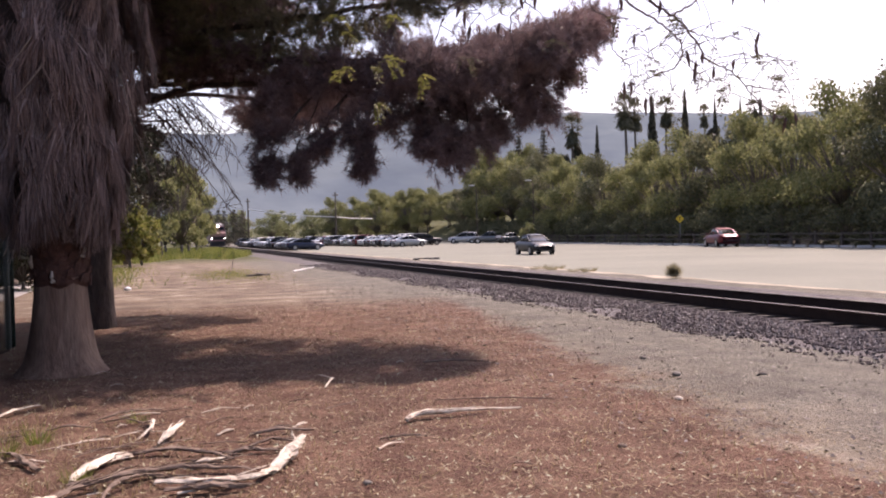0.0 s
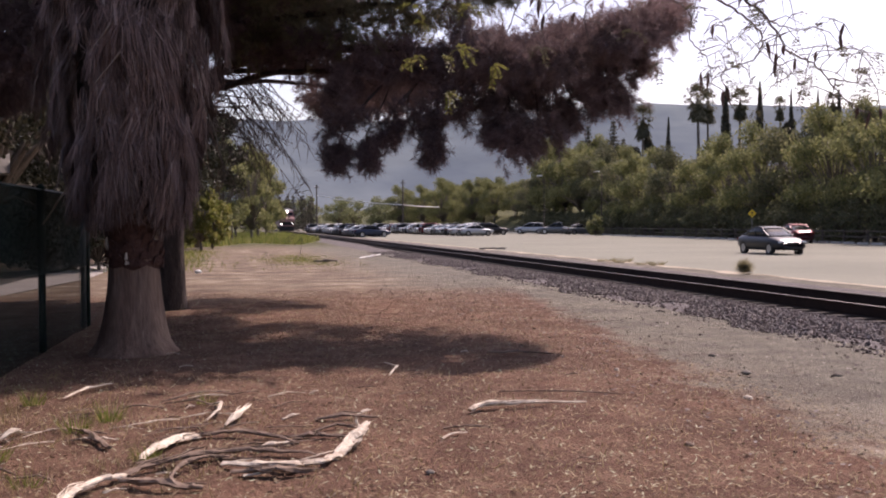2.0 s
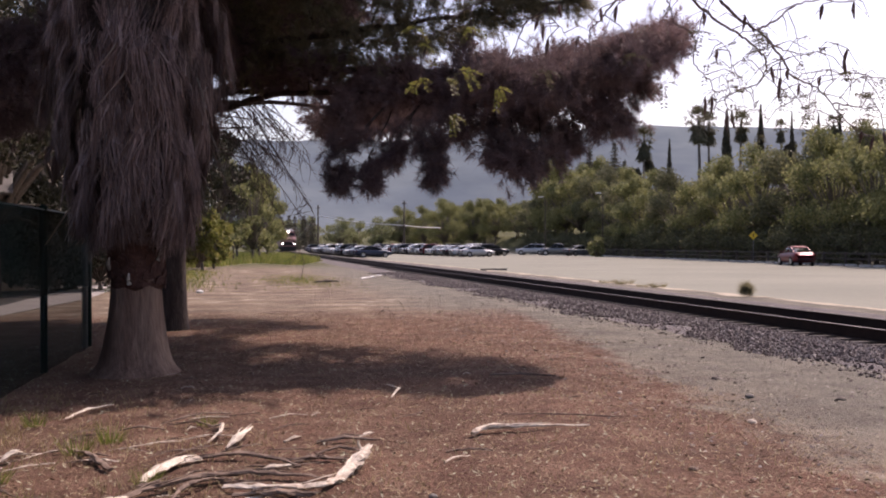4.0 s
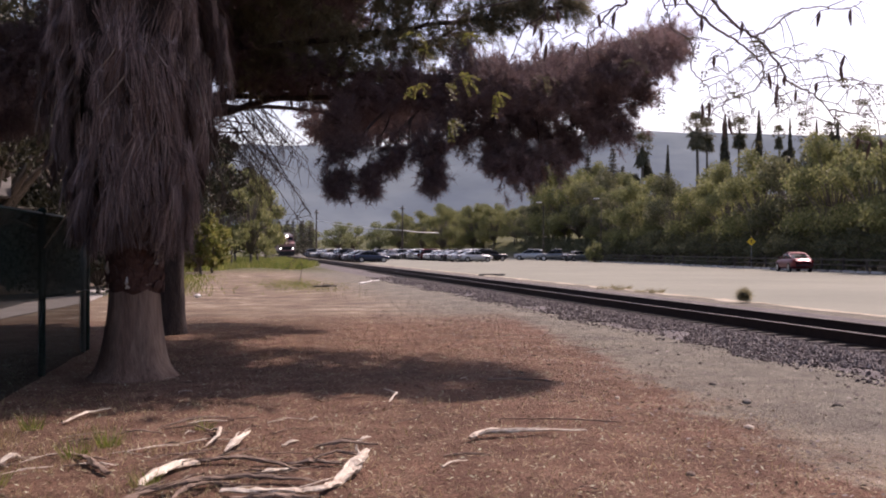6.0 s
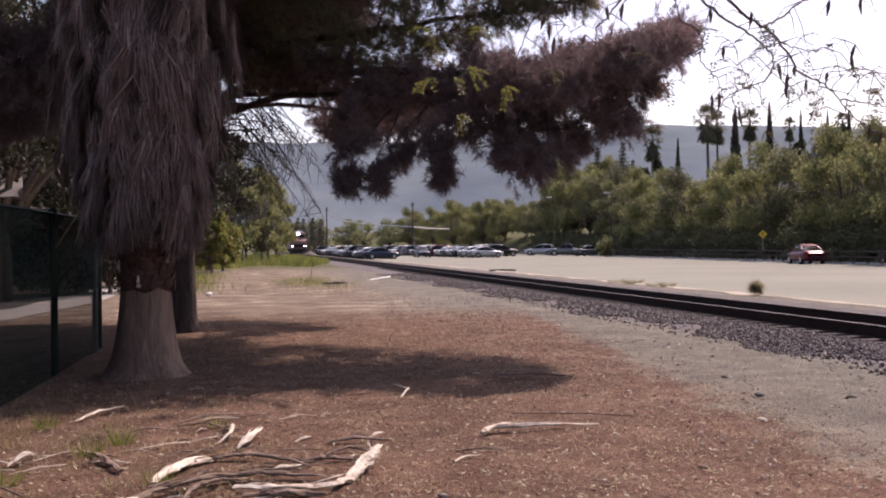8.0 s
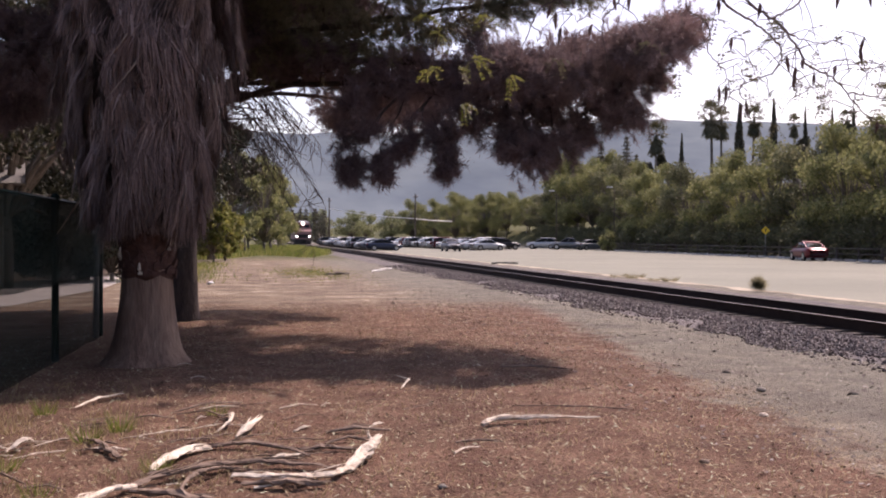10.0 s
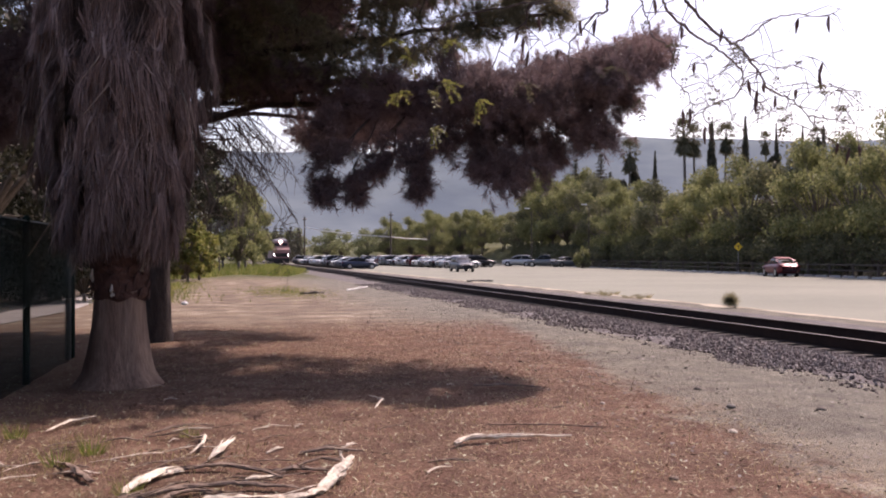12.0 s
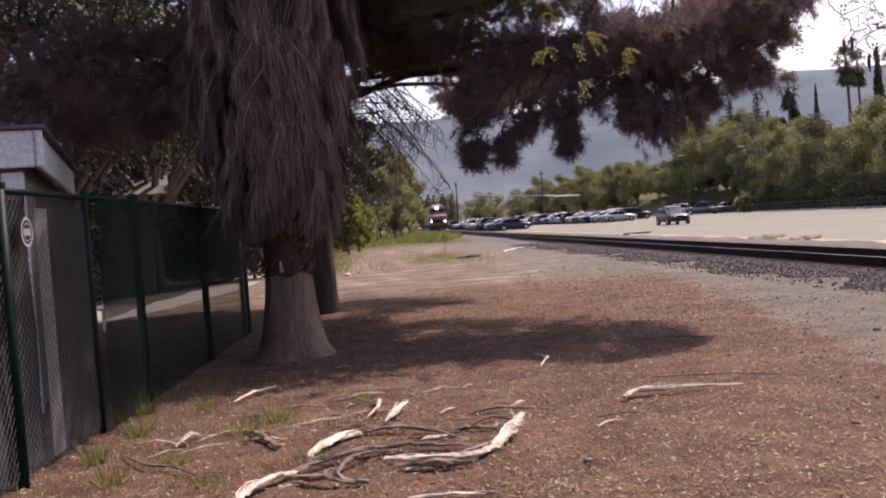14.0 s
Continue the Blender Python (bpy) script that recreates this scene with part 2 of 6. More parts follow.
M_TRIM = surf("black_plastic", (0.012, 0.012, 0.013), (0.03, 0.03, 0.032), 6, 60, 0.6, relief=0.05)
M_TAIL = surf("red_lamp_plastic", (0.14, 0.01, 0.01), (0.2, 0.015, 0.015), 6, 60, 0.25, relief=0)
M_LAMPGLASS = surf("lamp_lens", (0.65, 0.65, 0.65), (0.75, 0.75, 0.75), 6, 60, 0.15, relief=0)
M_YELLOW = surf("yellow_sign_paint", (0.75, 0.48, 0.02), (0.85, 0.56, 0.04), 3, 40, 0.4, relief=0)
M_HEADLIGHT = glow("lit_headlight", (1.0, 0.95, 0.86), 14.0)
M_LOCO = surf("locomotive_red_paint", (0.22, 0.115, 0.105), (0.30, 0.165, 0.145), 1.2, 20, 0.5, relief=0.05)
M_LOCOGREY = surf("locomotive_silver_paint", (0.378, 0.350, 0.336), (0.532, 0.504, 0.476), 1.0, 20, 0.4, metal=0.2, relief=0.05)
M_LOCODARK = surf("locomotive_underframe", (0.015, 0.013, 0.012), (0.04, 0.034, 0.03), 2, 20, 0.8, relief=0.2)
M_STEM = surf("thin_twig_bark", (0.07, 0.053, 0.049), (0.14, 0.108, 0.096), 8, 60, 0.9, relief=0.2)
M_POD = surf("seed_pod", (0.06, 0.03, 0.025), (0.11, 0.06, 0.045), 8, 60, 0.6, relief=0.2)


def glass_material():
    m, nt, ns, ln, b = nodes_of("tinted_glass")
    b.inputs["Base Color"].default_value = (0.012, 0.014, 0.016, 1)
    b.inputs["Roughness"].default_value = 0.06
    b.inputs["Specular IOR Level"].default_value = 0.18
    return m


def paint_material(name, c, metal=0.3):
    m, nt, ns, ln, b = nodes_of(name)
    dust = noise_node(nt, 1.6, 5, 0.6)
    col = mix(nt, 1.0, (*c,), ramp(nt, dust, [(0.3, (0.85,) * 3), (0.8, (1.1,) * 3)]), "MULTIPLY")
    ln.new(col, b.inputs["Base Color"])
    b.inputs["Roughness"].default_value, b.inputs["Metallic"].default_value = 0.42, metal
    b.inputs["Coat Weight"].default_value, b.inputs["Coat Roughness"].default_value = 0.15, 0.15
    return m


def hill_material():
    """Chaparral and dry grass on a far range, distance haze painted in as pale blue."""
    m, nt, ns, ln, b = nodes_of("hillside_with_haze")
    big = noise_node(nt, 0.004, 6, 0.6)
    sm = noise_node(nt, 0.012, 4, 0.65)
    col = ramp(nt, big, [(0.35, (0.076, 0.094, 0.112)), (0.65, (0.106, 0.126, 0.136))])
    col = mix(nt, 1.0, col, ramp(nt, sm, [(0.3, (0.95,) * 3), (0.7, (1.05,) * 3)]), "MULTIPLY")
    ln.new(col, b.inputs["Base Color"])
    # the glow adds the pale veil of air over the slopes
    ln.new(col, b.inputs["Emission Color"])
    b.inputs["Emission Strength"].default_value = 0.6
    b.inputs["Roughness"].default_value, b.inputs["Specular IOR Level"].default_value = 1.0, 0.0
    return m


M_GLASS = glass_material()
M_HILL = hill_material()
PAINTS = {n: paint_material(n.replace(" ", "_") + "_car_paint", c) for n, c in {
    "silver": (0.45, 0.46, 0.47), "white": (0.72, 0.72, 0.70), "black": (0.010, 0.010, 0.014), "grey": (0.16, 0.17, 0.18), "slate": (0.065, 0.07, 0.08),
    "dark blue": (0.02, 0.03, 0.06), "red": (0.13, 0.008, 0.016), "gold": (0.36, 0.31, 0.23)}.items()}


# ---- geometry helpers ----
class Shape:
    """Collects vertices and faces of one mesh."""

    def __init__(self):
        self.v, self.f = [], []

    def add(self, verts, faces):
        n = len(self.v)
        self.v += [tuple(p) for p in verts]
        self.f += [tuple(i + n for i in q) for q in faces]
        return self

    def box(self, c, s, m=None):
        x, y, z = (k / 2 for k in s)
        pts = [Vector((a, b, d)) for a in (-x, x) for b in (-y, y) for d in (-z, z)]
        pts = [(m @ p if m else p) + Vector(c) for p in pts]
        return self.add(pts, [(0, 1, 3, 2), (4, 6, 7, 5), (0, 4, 5, 1), (2, 3, 7, 6), (0, 2, 6, 4), (1, 5, 7, 3)])

    def tube(self, pts, radii, n=6, cap=True):
        pts = [Vector(p) for p in pts]
        k = len(pts)
        vs, fs = [], []
        for i, p in enumerate(pts):
            d = (pts[min(i + 1, k - 1)] - pts[max(i - 1, 0)]).normalized()
            u = d.orthogonal().normalized() if abs(d.z) > 0.9 else d.cross(Vector((0, 0, 1))).normalized()
            w = d.cross(u)
            r = radii[i] if isinstance(radii, (list, tuple)) else radii
            vs += [p + (u * math.cos(a) + w * math.sin(a)) * r for a in (2 * math.pi * j / n for j in range(n))]
        for i in range(k - 1):
            fs += [(i * n + j, i * n + (j + 1) % n, (i + 1) * n + (j + 1) % n, (i + 1) * n + j) for j in range(n)]
        if cap:
            fs += [tuple(range(n))[::-1], tuple(range((k - 1) * n, k * n))]
        return self.add(vs, fs)

    def lathe(self, profile, n=16, c=(0, 0, 0), wobble=0.0, seed=0.0):
        vs, fs = [], []
        for r, z in profile:
            for j in range(n):
                a = 2 * math.pi * j / n
                q = r * (1 + wobble * noise.noise((math.cos(a) * 1.7, math.sin(a) * 1.7, z * 0.9 + seed)))
                vs.append((c[0] + q * math.cos(a), c[1] + q * math.sin(a), c[2] + z))
        for i in range(len(profile) - 1):
            fs += [(i * n + j, i * n + (j + 1) % n, (i + 1) * n + (j + 1) % n, (i + 1) * n + j) for j in range(n)]
        fs += [tuple(range(n))[::-1], tuple(range((len(profile) - 1) * n, len(profile) * n))]
        return self.add(vs, fs)

    def prism(self, outline, x0, x1, inset=None):
        """A side outline of (y, z) carried from x0 to x1; inset(z): how far the sides lean in at that height."""
        n = len(outline)
        g = inset or (lambda z: 0.0)
        vs = [(x0 + g(z), y, z) for y, z in outline] + [(x1 - g(z), y, z) for y, z in outline]
        return self.add(vs, [tuple(range(n)), tuple(range(n, 2 * n))[::-1]] + [(i, i + n, (i + 1) % n + n, (i + 1) % n) for i in range(n)])

    def make(self, name, material, parent=None, label="", smooth=False, bevel=0.0, place=None):
        me = bpy.data.meshes.new(name)
        me.from_pydata(self.v, [], self.f)
        if bevel:
            bm = bmesh.new()
            bm.from_mesh(me)
            bmesh.ops.recalc_face_normals(bm, faces=bm.faces)
            es = [e for e in bm.edges if len(e.link_faces) == 2 and e.calc_face_angle(0) > 0.5]
            bmesh.ops.bevel(bm, geom=es, offset=bevel, segments=3, affect="EDGES", clamp_overlap=True)
            bm.to_mesh(me)
            bm.free()
        if smooth:
            me.shade_smooth()
        me.materials.append(material)
        ob = new(name, me)
        if parent:
            ob.parent = parent
        if place:
            ob.matrix_basis = place
        if label:
            ob["label"] = label
        return ob


def array_mesh(name, verts, faces_size, material, parent=None, label=""):
    """A mesh of loose faces, from an array of corner points."""
    n = len(verts)
    me = bpy.data.meshes.new(name)
    me.vertices.add(n)
    me.vertices.foreach_set("co", np.asarray(verts, dtype=np.float32).ravel())
    me.loops.add(n)
    me.loops.foreach_set("vertex_index", np.arange(n, dtype=np.int32))
    k = n // faces_size
    me.polygons.add(k)
    me.polygons.foreach_set("loop_start", np.arange(0, n, faces_size, dtype=np.int32))
    me.update(calc_edges=True)
    me.validate()
    me.materials.append(material)
    ob = new(name, me)
    if parent:
        ob.parent = parent
    if label:
        ob["label"] = label
    return ob


def thing(name, m, label, category, group="", kind=""):
    ob = new(name)
    ob.empty_display_size = 0.2
    ob.matrix_basis = m
    return tagged(ob, label, category, group, kind)


def unit(v):
    return v / np.maximum(np.linalg.norm(v, axis=-1, keepdims=True), 1e-9)


def leaf_quads(rng, centres, size, aspect=0.5, down=0.0, spread=1.0):
    """Pointed four-corner leaves at the centres, each turned at random."""
    n = len(centres)
    d = unit(rng.normal(size=(n, 3)) * spread + np.array([0, 0, -down]))
    s = unit(np.cross(d, rng.normal(size=(n, 3))))
    L = size * rng.uniform(0.6, 1.4, (n, 1))
    a, b = centres - d * L / 2, centres + d * L / 2
    m = centres - d * L * 0.1
    q = np.stack([a, m + s * L * aspect / 2, b, m - s * L * aspect / 2], axis=1)
    return q.reshape(-1, 3)


def smooth(lo, hi, v):
    k = np.clip((v - lo) / (hi - lo), 0, 1)
    return k * k * (3 - 2 * k)


# ---- the setting ----
def ground_height(x, y):
    rise = 10 * smooth(56, 110, x) * smooth(70, 150, y) + 3 * smooth(52, 60, x) * smooth(-20, 60, y)
    return rise


def build_ground():
    xs = np.concatenate([[-4000, -1500, -500, -200, -100, -60, -40, -30, -24, -18], np.arange(-14, 15.01, 0.2), [16, 20, 26, 34, 42, 48, 52], np.arange(55, 125, 5), [140, 180, 300, 700, 1500, 4000]])
    ys = np.concatenate([[-4000, -1000, -300, -100, -50, -20, -10, -4], np.arange(0, 28, 0.2), np.arange(28, 60, 0.8), np.arange(60, 160, 5), [170, 200, 250, 350, 600, 1200, 2000, 4000]])
    X, Y = np.meshgrid(xs, ys)
    Z = ground_height(X, Y)
    near = smooth(-14, -11, X) * (1 - smooth(6.8, 8.0, X)) * smooth(0, 2, Y) * (1 - smooth(40, 60, Y))
    N = np.array([noise.fractal((x * 0.9, y * 0.9, 3.0), 0.9, 2.1, 5) + 0.35 * noise.noise((x * 3.5, y * 3.5, 8)) for x, y in zip(X.ravel(), Y.ravel())]).reshape(X.shape)
    Z = Z + near * 0.022 * N
    Z = Z - 0.22 * smooth(9.5, 9.9, X) * (1 - smooth(13.2, 13.6, X))
    ny, nx = X.shape
    s = Shape()
    s.v = list(zip(X.ravel().tolist(), Y.ravel().tolist(), Z.ravel().tolist()))
    s.f = [(j * nx + i, j * nx + i + 1, (j + 1) * nx + i + 1, (j + 1) * nx + i) for j in range(ny - 1) for i in range(nx - 1)]
    return tagged(s.make("ground", M_EARTH, smooth=True), "bare dirt strewn with red-brown needles, grassy further off", "ground", kind="structure")


ground = build_ground()


def fence_x(y):
    return 43.4 + (y - 58) * 0.075


def build_lot():
    s = Shape()
    ys = [-80, -20, 20, 58, 100, 150, 200, 250]
    vs = []
    for y in ys:
        vs += [(15.45, y, 0.012), (fence_x(y) - 0.3, y, 0.012)]
    s.add(vs, [(2 * i, 2 * i + 1, 2 * i + 3, 2 * i + 2) for i in range(len(ys) - 1)])
    ob = s.make("parking_lot", M_ASPHALT)
    return tagged(ob, "wide sun-bleached grey asphalt parking lot", "parking lot", kind="structure")


build_lot()


def build_verge():
    """The low broken lip of pale dust along the lot."""
    rng = random.Random(5)
    s = Shape()
    y = 5.0
    pts = []
    while y < 110:
        w = 0.015 + 0.55 * max(0.0, noise.noise((y * 0.45, 2.0, 0)) + 0.12)
        pts.append((y, 15.42 - w, 15.46 + w * 0.7, 0.03 + 0.05 * abs(noise.noise((y * 0.9, 5, 1)))))
        y += 0.35
    vs = []
    for y, a, b, h in pts:
        vs += [(a, y, 0.0), ((a + b) / 2, y + rng.uniform(-0.1, 0.1), h), (b, y, 0.008)]
    fs = []
    for i in range(len(pts) - 1):
        fs += [(3 * i, 3 * i + 1, 3 * i + 4, 3 * i + 3), (3 * i + 1, 3 * i + 2, 3 * i + 5, 3 * i + 4)]
    s.add(vs, fs)
    return tagged(s.make("verge", M_DUST, smooth=True), "pale dusty lip along the edge of the parking lot", "verge", kind="structure")


build_verge()

# ---- railway track ----
TRACK_X, RAIL_TOP = 11.48, 0.16
track = thing("railway_track", pose(TRACK_X, 0, 0), "single railway track on dark stone ballast", "railway track", kind="structure")


def build_track():
    bed = Shape()
    prof = [(-3.75, 0.0), (-2.6, 0.05), (-1.7, -0.05), (-1.3, -0.09), (1.3, -0.09), (1.7, -0.05), (2.4, 0.025), (3.0, 0.0)]
    ys = [-80, -20] + [i * 1.0 for i in range(5, 70)] + [90, 150, 300, 700]
    vs, n = [], len(prof)
    for y in ys:
        for k, (x, z) in enumerate(prof):
            wob = 0.35 * noise.noise((y * 0.4, k, 2)) if k in (0, n - 1) else 0
            vs.append((x + wob, y, z + (0.02 * noise.noise((x, y * 0.8, 1)) if 0 < k < n - 1 else -0.01)))
    bed.add(vs, [(j * n + i, j * n + i + 1, (j + 1) * n + i + 1, (j + 1) * n + i) for j in range(len(ys) - 1) for i in range(n - 1)])
    bed.make("ballast_bed", M_BALLAST, track)
    for side in (-1, 1):
        rail = Shape()
        half = [(0.068, -0.05), (0.068, -0.047), (0.011, -0.043), (0.011, 0.118), (0.036, 0.128), (0.036, 0.155)]
        outline = [(x, z) for x, z in half] + [(-x, z) for x, z in half[::-1]]
        vs = []
        cx = side * 0.7535
        for y in (-80, 700):
            vs += [(cx + x, y, z) for x, z in outline]
        m = len(outline)
        rail.add(vs, [(i, (i + 1) % m, (i + 1) % m + m, i + m) for i in range(m)])
        r = rail.make("rail", M_RUST, track, "rust-dark steel rail with a polished head")
        top = Shape().add([(cx - 0.015, -80, RAIL_TOP), (cx + 0.015, -80, RAIL_TOP), (cx + 0.015, 700, RAIL_TOP), (cx - 0.015, 700, RAIL_TOP), (cx - 0.036, -80, 0.152), (cx + 0.036, -80, 0.152), (cx + 0.036, 700, 0.152), (cx - 0.036, 700, 0.152)],
                          [(0, 1, 2, 3), (0, 3, 7, 4), (1, 5, 6, 2)])
        top.make("rail_head", M_RAILTOP, r)


build_track()


# ---- far hills ----
def build_hills():
    """A long range closing the valley, its crest a little under seven degrees high."""
    s = Shape()
    nu, nv = 140, 26
    vs = []
    for j in range(nv):
        for i in range(nu):
            az = radians(-75 + 150 * i / (nu - 1))
            d = 1500 + 1500 * j / (nv - 1)
            x, y = d * math.sin(az), d * math.cos(az)
            k = j / (nv - 1)
            crest = float(np.interp(math.degrees(az), [-75, 4, 23, 27, 32, 45, 75], [255, 290, 324, 320, 301, 278, 250])) + 5 * noise.noise((az * 9, 0.3, 0)) + 4 * noise.noise((az * 26, 0.7, 0)) + 2 * noise.noise((az * 70, 2, 0))
            up = smooth(0.0, 0.86, np.array(k)) * crest
            fold = 26 * k * (1 - k) * 3 * noise.fractal((x * 0.004, y * 0.004, 1), 0.8, 2.2, 5)
            vs.append((x, y, float(up) + fold - 4 * (j == 0)))
    s.add(vs, [(j * nu + i, j * nu + i + 1, (j + 1) * nu + i + 1, (j + 1) * nu + i) for j in range(nv - 1) for i in range(nu - 1)])
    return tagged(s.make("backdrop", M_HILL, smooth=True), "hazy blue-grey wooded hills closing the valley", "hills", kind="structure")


build_hills()


# ---- trees ----
def crown_points(rng, lobes, n):
    """Points in the shells of overlapping lobes (centre, radius)."""
    c = np.array([l[0] for l in lobes], float)
    r = np.array([l[1] for l in lobes], float)
    pick = rng.choice(len(lobes), n, p=r ** 2 / np.sum(r ** 2))
    d = unit(rng.normal(size=(n, 3)))
    k = 1.05 * rng.uniform(0.05, 1.0, (n, 1)) ** 0.4 * np.where(rng.uniform(0, 1, (n, 1)) < 0.16, 1.35, 1.0)
    return c[pick] + d * k * r[pick][:, None] * np.array([1, 1, 0.85])


def broad_tree(name, seed, height, spread, material, label, leaves=5200, leaf=0.34, trunk=0.16, droop=0.3, base=0.18):
    rng = np.random.default_rng(seed)
    t = thing(name, pose(0, 0, 0), label, "tree")
    wood = Shape()
    fork = height * (base + 0.1)
    Shape().tube([(0, 0, -0.2), (0.05, 0, fork * 0.5), (0.0, 0.08, fork)], [trunk * 1.3, trunk, trunk * 0.85], 8).make("trunk", M_WOOD, t, smooth=True)
    lobes = []
    nl = 44
    for i in range(nl):
        a = 2 * math.pi * i / nl * 2.4 + rng.uniform(-0.3, 0.3)
        k = (i + 0.5) / nl
        z = height * (base + 0.1 + (0.78 - base) * k) + rng.uniform(-0.4, 0.4)
        out = spread * (0.25 + 0.75 * math.sin(math.pi * min(1, 0.25 + 0.7 * k))) * rng.uniform(0.45, 0.85)
        c = (math.cos(a) * out, math.sin(a) * out, z)
        lobes.append((c, spread * rng.uniform(0.14, 0.30)))
        wood.tube([(0, 0.05, fork * rng.uniform(0.8, 1.0)), (c[0] * 0.45, c[1] * 0.45, (fork + c[2]) / 2 + 0.2), c], [trunk * 0.6, trunk * 0.35, 0.02], 5)
    wood.make("limb", M_WOOD, t, smooth=True)["kind"] = "stuff"
    pts = crown_points(rng, lobes, leaves)
    array_mesh("crown", leaf_quads(rng, pts, leaf, 0.55, droop), 4, material, t)
    return t


def conifer(seed, height, spread, label):
    """A pointed conifer: whorls of drooping boughs on a straight trunk, gaps between them."""
    rng = np.random.default_rng(seed)
    t = thing("cedar_tree", pose(0, 0, 0), label, "conifer")
    wood = Shape().tube([(0, 0, -0.2), (0, 0, height * 0.97)], [height * 0.018, 0.03], 7)
    pts = []
    whorls = int(height * 1.5)
    for i in range(whorls):
        k = (i + 0.5) / whorls
        z = height * (0.08 + 0.9 * k)
        for j in range(7):
            a = j * 0.9 + i * 0.55 + rng.uniform(-0.2, 0.2)
            L = spread * (1 - k) ** 0.8 * rng.uniform(0.6, 1.1) + 0.15
            e = np.array([math.cos(a) * L, math.sin(a) * L, z - 0.22 * L])
            wood.tube([(0, 0, z), (e[0] * 0.5, e[1] * 0.5, z + 0.03), tuple(e)], [0.05, 0.03, 0.012], 3, cap=False)
            for g in np.linspace(0.25, 1.0, max(3, int(L * 6))):
                for q in range(4):
                    pts.append(np.array([0, 0, z]) + (e - np.array([0, 0, z])) * g + rng.normal(0, 0.14, 3))
    wood.make("trunk", M_WOOD, t)
    array_mesh("crown", leaf_quads(rng, np.array(pts), 0.34, 0.4, 0.5), 4, M_CYPRESS, t)
    return t


def cypress(seed, height):
    rng = np.random.default_rng(seed)
    t = thing("cypress_tree", pose(0, 0, 0), "tall narrow dark green cypress", "cypress tree", "cypresses on the rise")
    Shape().tube([(0, 0, -0.2), (0, 0, height * 0.9)], [0.25, 0.05], 7).make("trunk", M_WOOD, t)
    n = 4200
    z = rng.uniform(0.03, 1.0, n) ** 1.1
    prof = 1.0 * np.minimum(1, 0.55 + z / 0.35) * (1 - z) ** 0.75
    a = rng.uniform(0, 2 * np.pi, n)
    r = prof * rng.uniform(0.45, 1.1, n) * (1 + 0.22 * np.sin(a * 3 + z * 9) + 0.12 * np.sin(a * 5 - z * 31))
    pts = np.stack([r * np.cos(a), r * np.sin(a), 0.3 + z * (height - 0.5)], axis=1)
    array_mesh("crown", leaf_quads(rng, pts, 0.55, 0.32, -2.2, 0.6), 4, M_CYPRESS, t)
    return t


def fan_palm(seed, height):
    """A tall thin palm with a ball of fan leaves and a short beard."""
    rng = np.random.default_rng(seed)
    t = thing("fan_palm", pose(0, 0, 0), "tall slender fan palm with a shaggy head", "palm tree", "fan palms on the rise")
    Shape().tube([(0, 0, -0.2), (0.15, 0, height * 0.5), (0, 0.1, height)], [0.34, 0.24, 0.2], 8).make("trunk", M_WOOD, t, smooth=True)
    tri = []
    for i in range(150):
        el = rng.uniform(-0.9, 1.3) if i < 52 else rng.uniform(-1.5, -1.1)
        a = rng.uniform(0, 2 * np.pi)
        d = np.array([math.cos(a) * math.cos(el), math.sin(a) * math.cos(el), math.sin(el)])
        stem = rng.uniform(0.9, 1.9) if i < 52 else rng.uniform(0.8, 3.2)
        hub = np.array([0, 0.1, height]) + d * stem
        side = unit(np.cross(d, [0, 0, 1.0]))
        for k in range(9):
            b = (k - 4) * 0.34
            tip = hub + (d * math.cos(b) + side * math.sin(b)) * rng.uniform(0.7, 1.35) + np.array([0, 0, -0.45 * abs(b)])
            w = (side * math.cos(b) - d * math.sin(b)) * 0.17
            tri += [hub + (tip - hub) * 0.45 - w * 0.5, hub + (tip - hub) * 0.45 + w * 0.5, tip, hub, hub + (tip - hub) * 0.45 + w * 0.5, hub + (tip - hub) * 0.45 - w * 0.5]
        tri += [np.array([0, 0.1, height]) - side * 0.03, np.array([0, 0.1, height]) + side * 0.03, hub]
    array_mesh("crown", np.array(tri), 3, M_FROND, t)
    return t


R = random.Random(11)
SKYLINE = ([40, 60, 66, 76, 95, 101, 119, 128, 136, 142, 151, 161, 175, 184, 195, 222, 262], [12.8, 12.4, 12.0, 11.2, 11.2, 10.2, 10.8, 9.7, 10.1, 13.2, 15.0, 17.0, 14.2, 10.0, 10.0, 12.6, 11.0])


def plant(ob, spots, group="", height=0.0):
    """The first spot takes the thing itself, the others take copies; with a height, tops follow the woods' skyline."""
    for i, (x, y, turn) in enumerate(spots):
        z = float(ground_height(np.array(float(x)), np.array(float(y))))
        k = (float(np.interp(y, *SKYLINE)) + R.uniform(-0.9, 0.3) - z) / height if height else 1.0
        w = 0.5 + 0.5 * k
        m = pose(x, y, z, 0, 0, turn) @ Matrix.Diagonal((w, w, k, 1))
        o = ob if i == 0 else copy_thing(ob, m)
        o.matrix_basis = m
        if group:
            o["group"] = group


def rise(ob, height, spots, group):
    """Trees whose tops reach a given height over the lot."""
    for i, (x, y, top, *wide) in enumerate(spots):
        z = float(ground_height(np.array(float(x)), np.array(float(y))))
        k = (top - z) / height
        w = wide[0] if wide else 0.5 + 0.5 * k
        m = pose(x, y, z, 0, 0, 77 * i) @ Matrix.Diagonal((w, w, k, 1))
        o = ob if i == 0 else copy_thing(ob, m)
        o.matrix_basis = m
        o["group"] = group


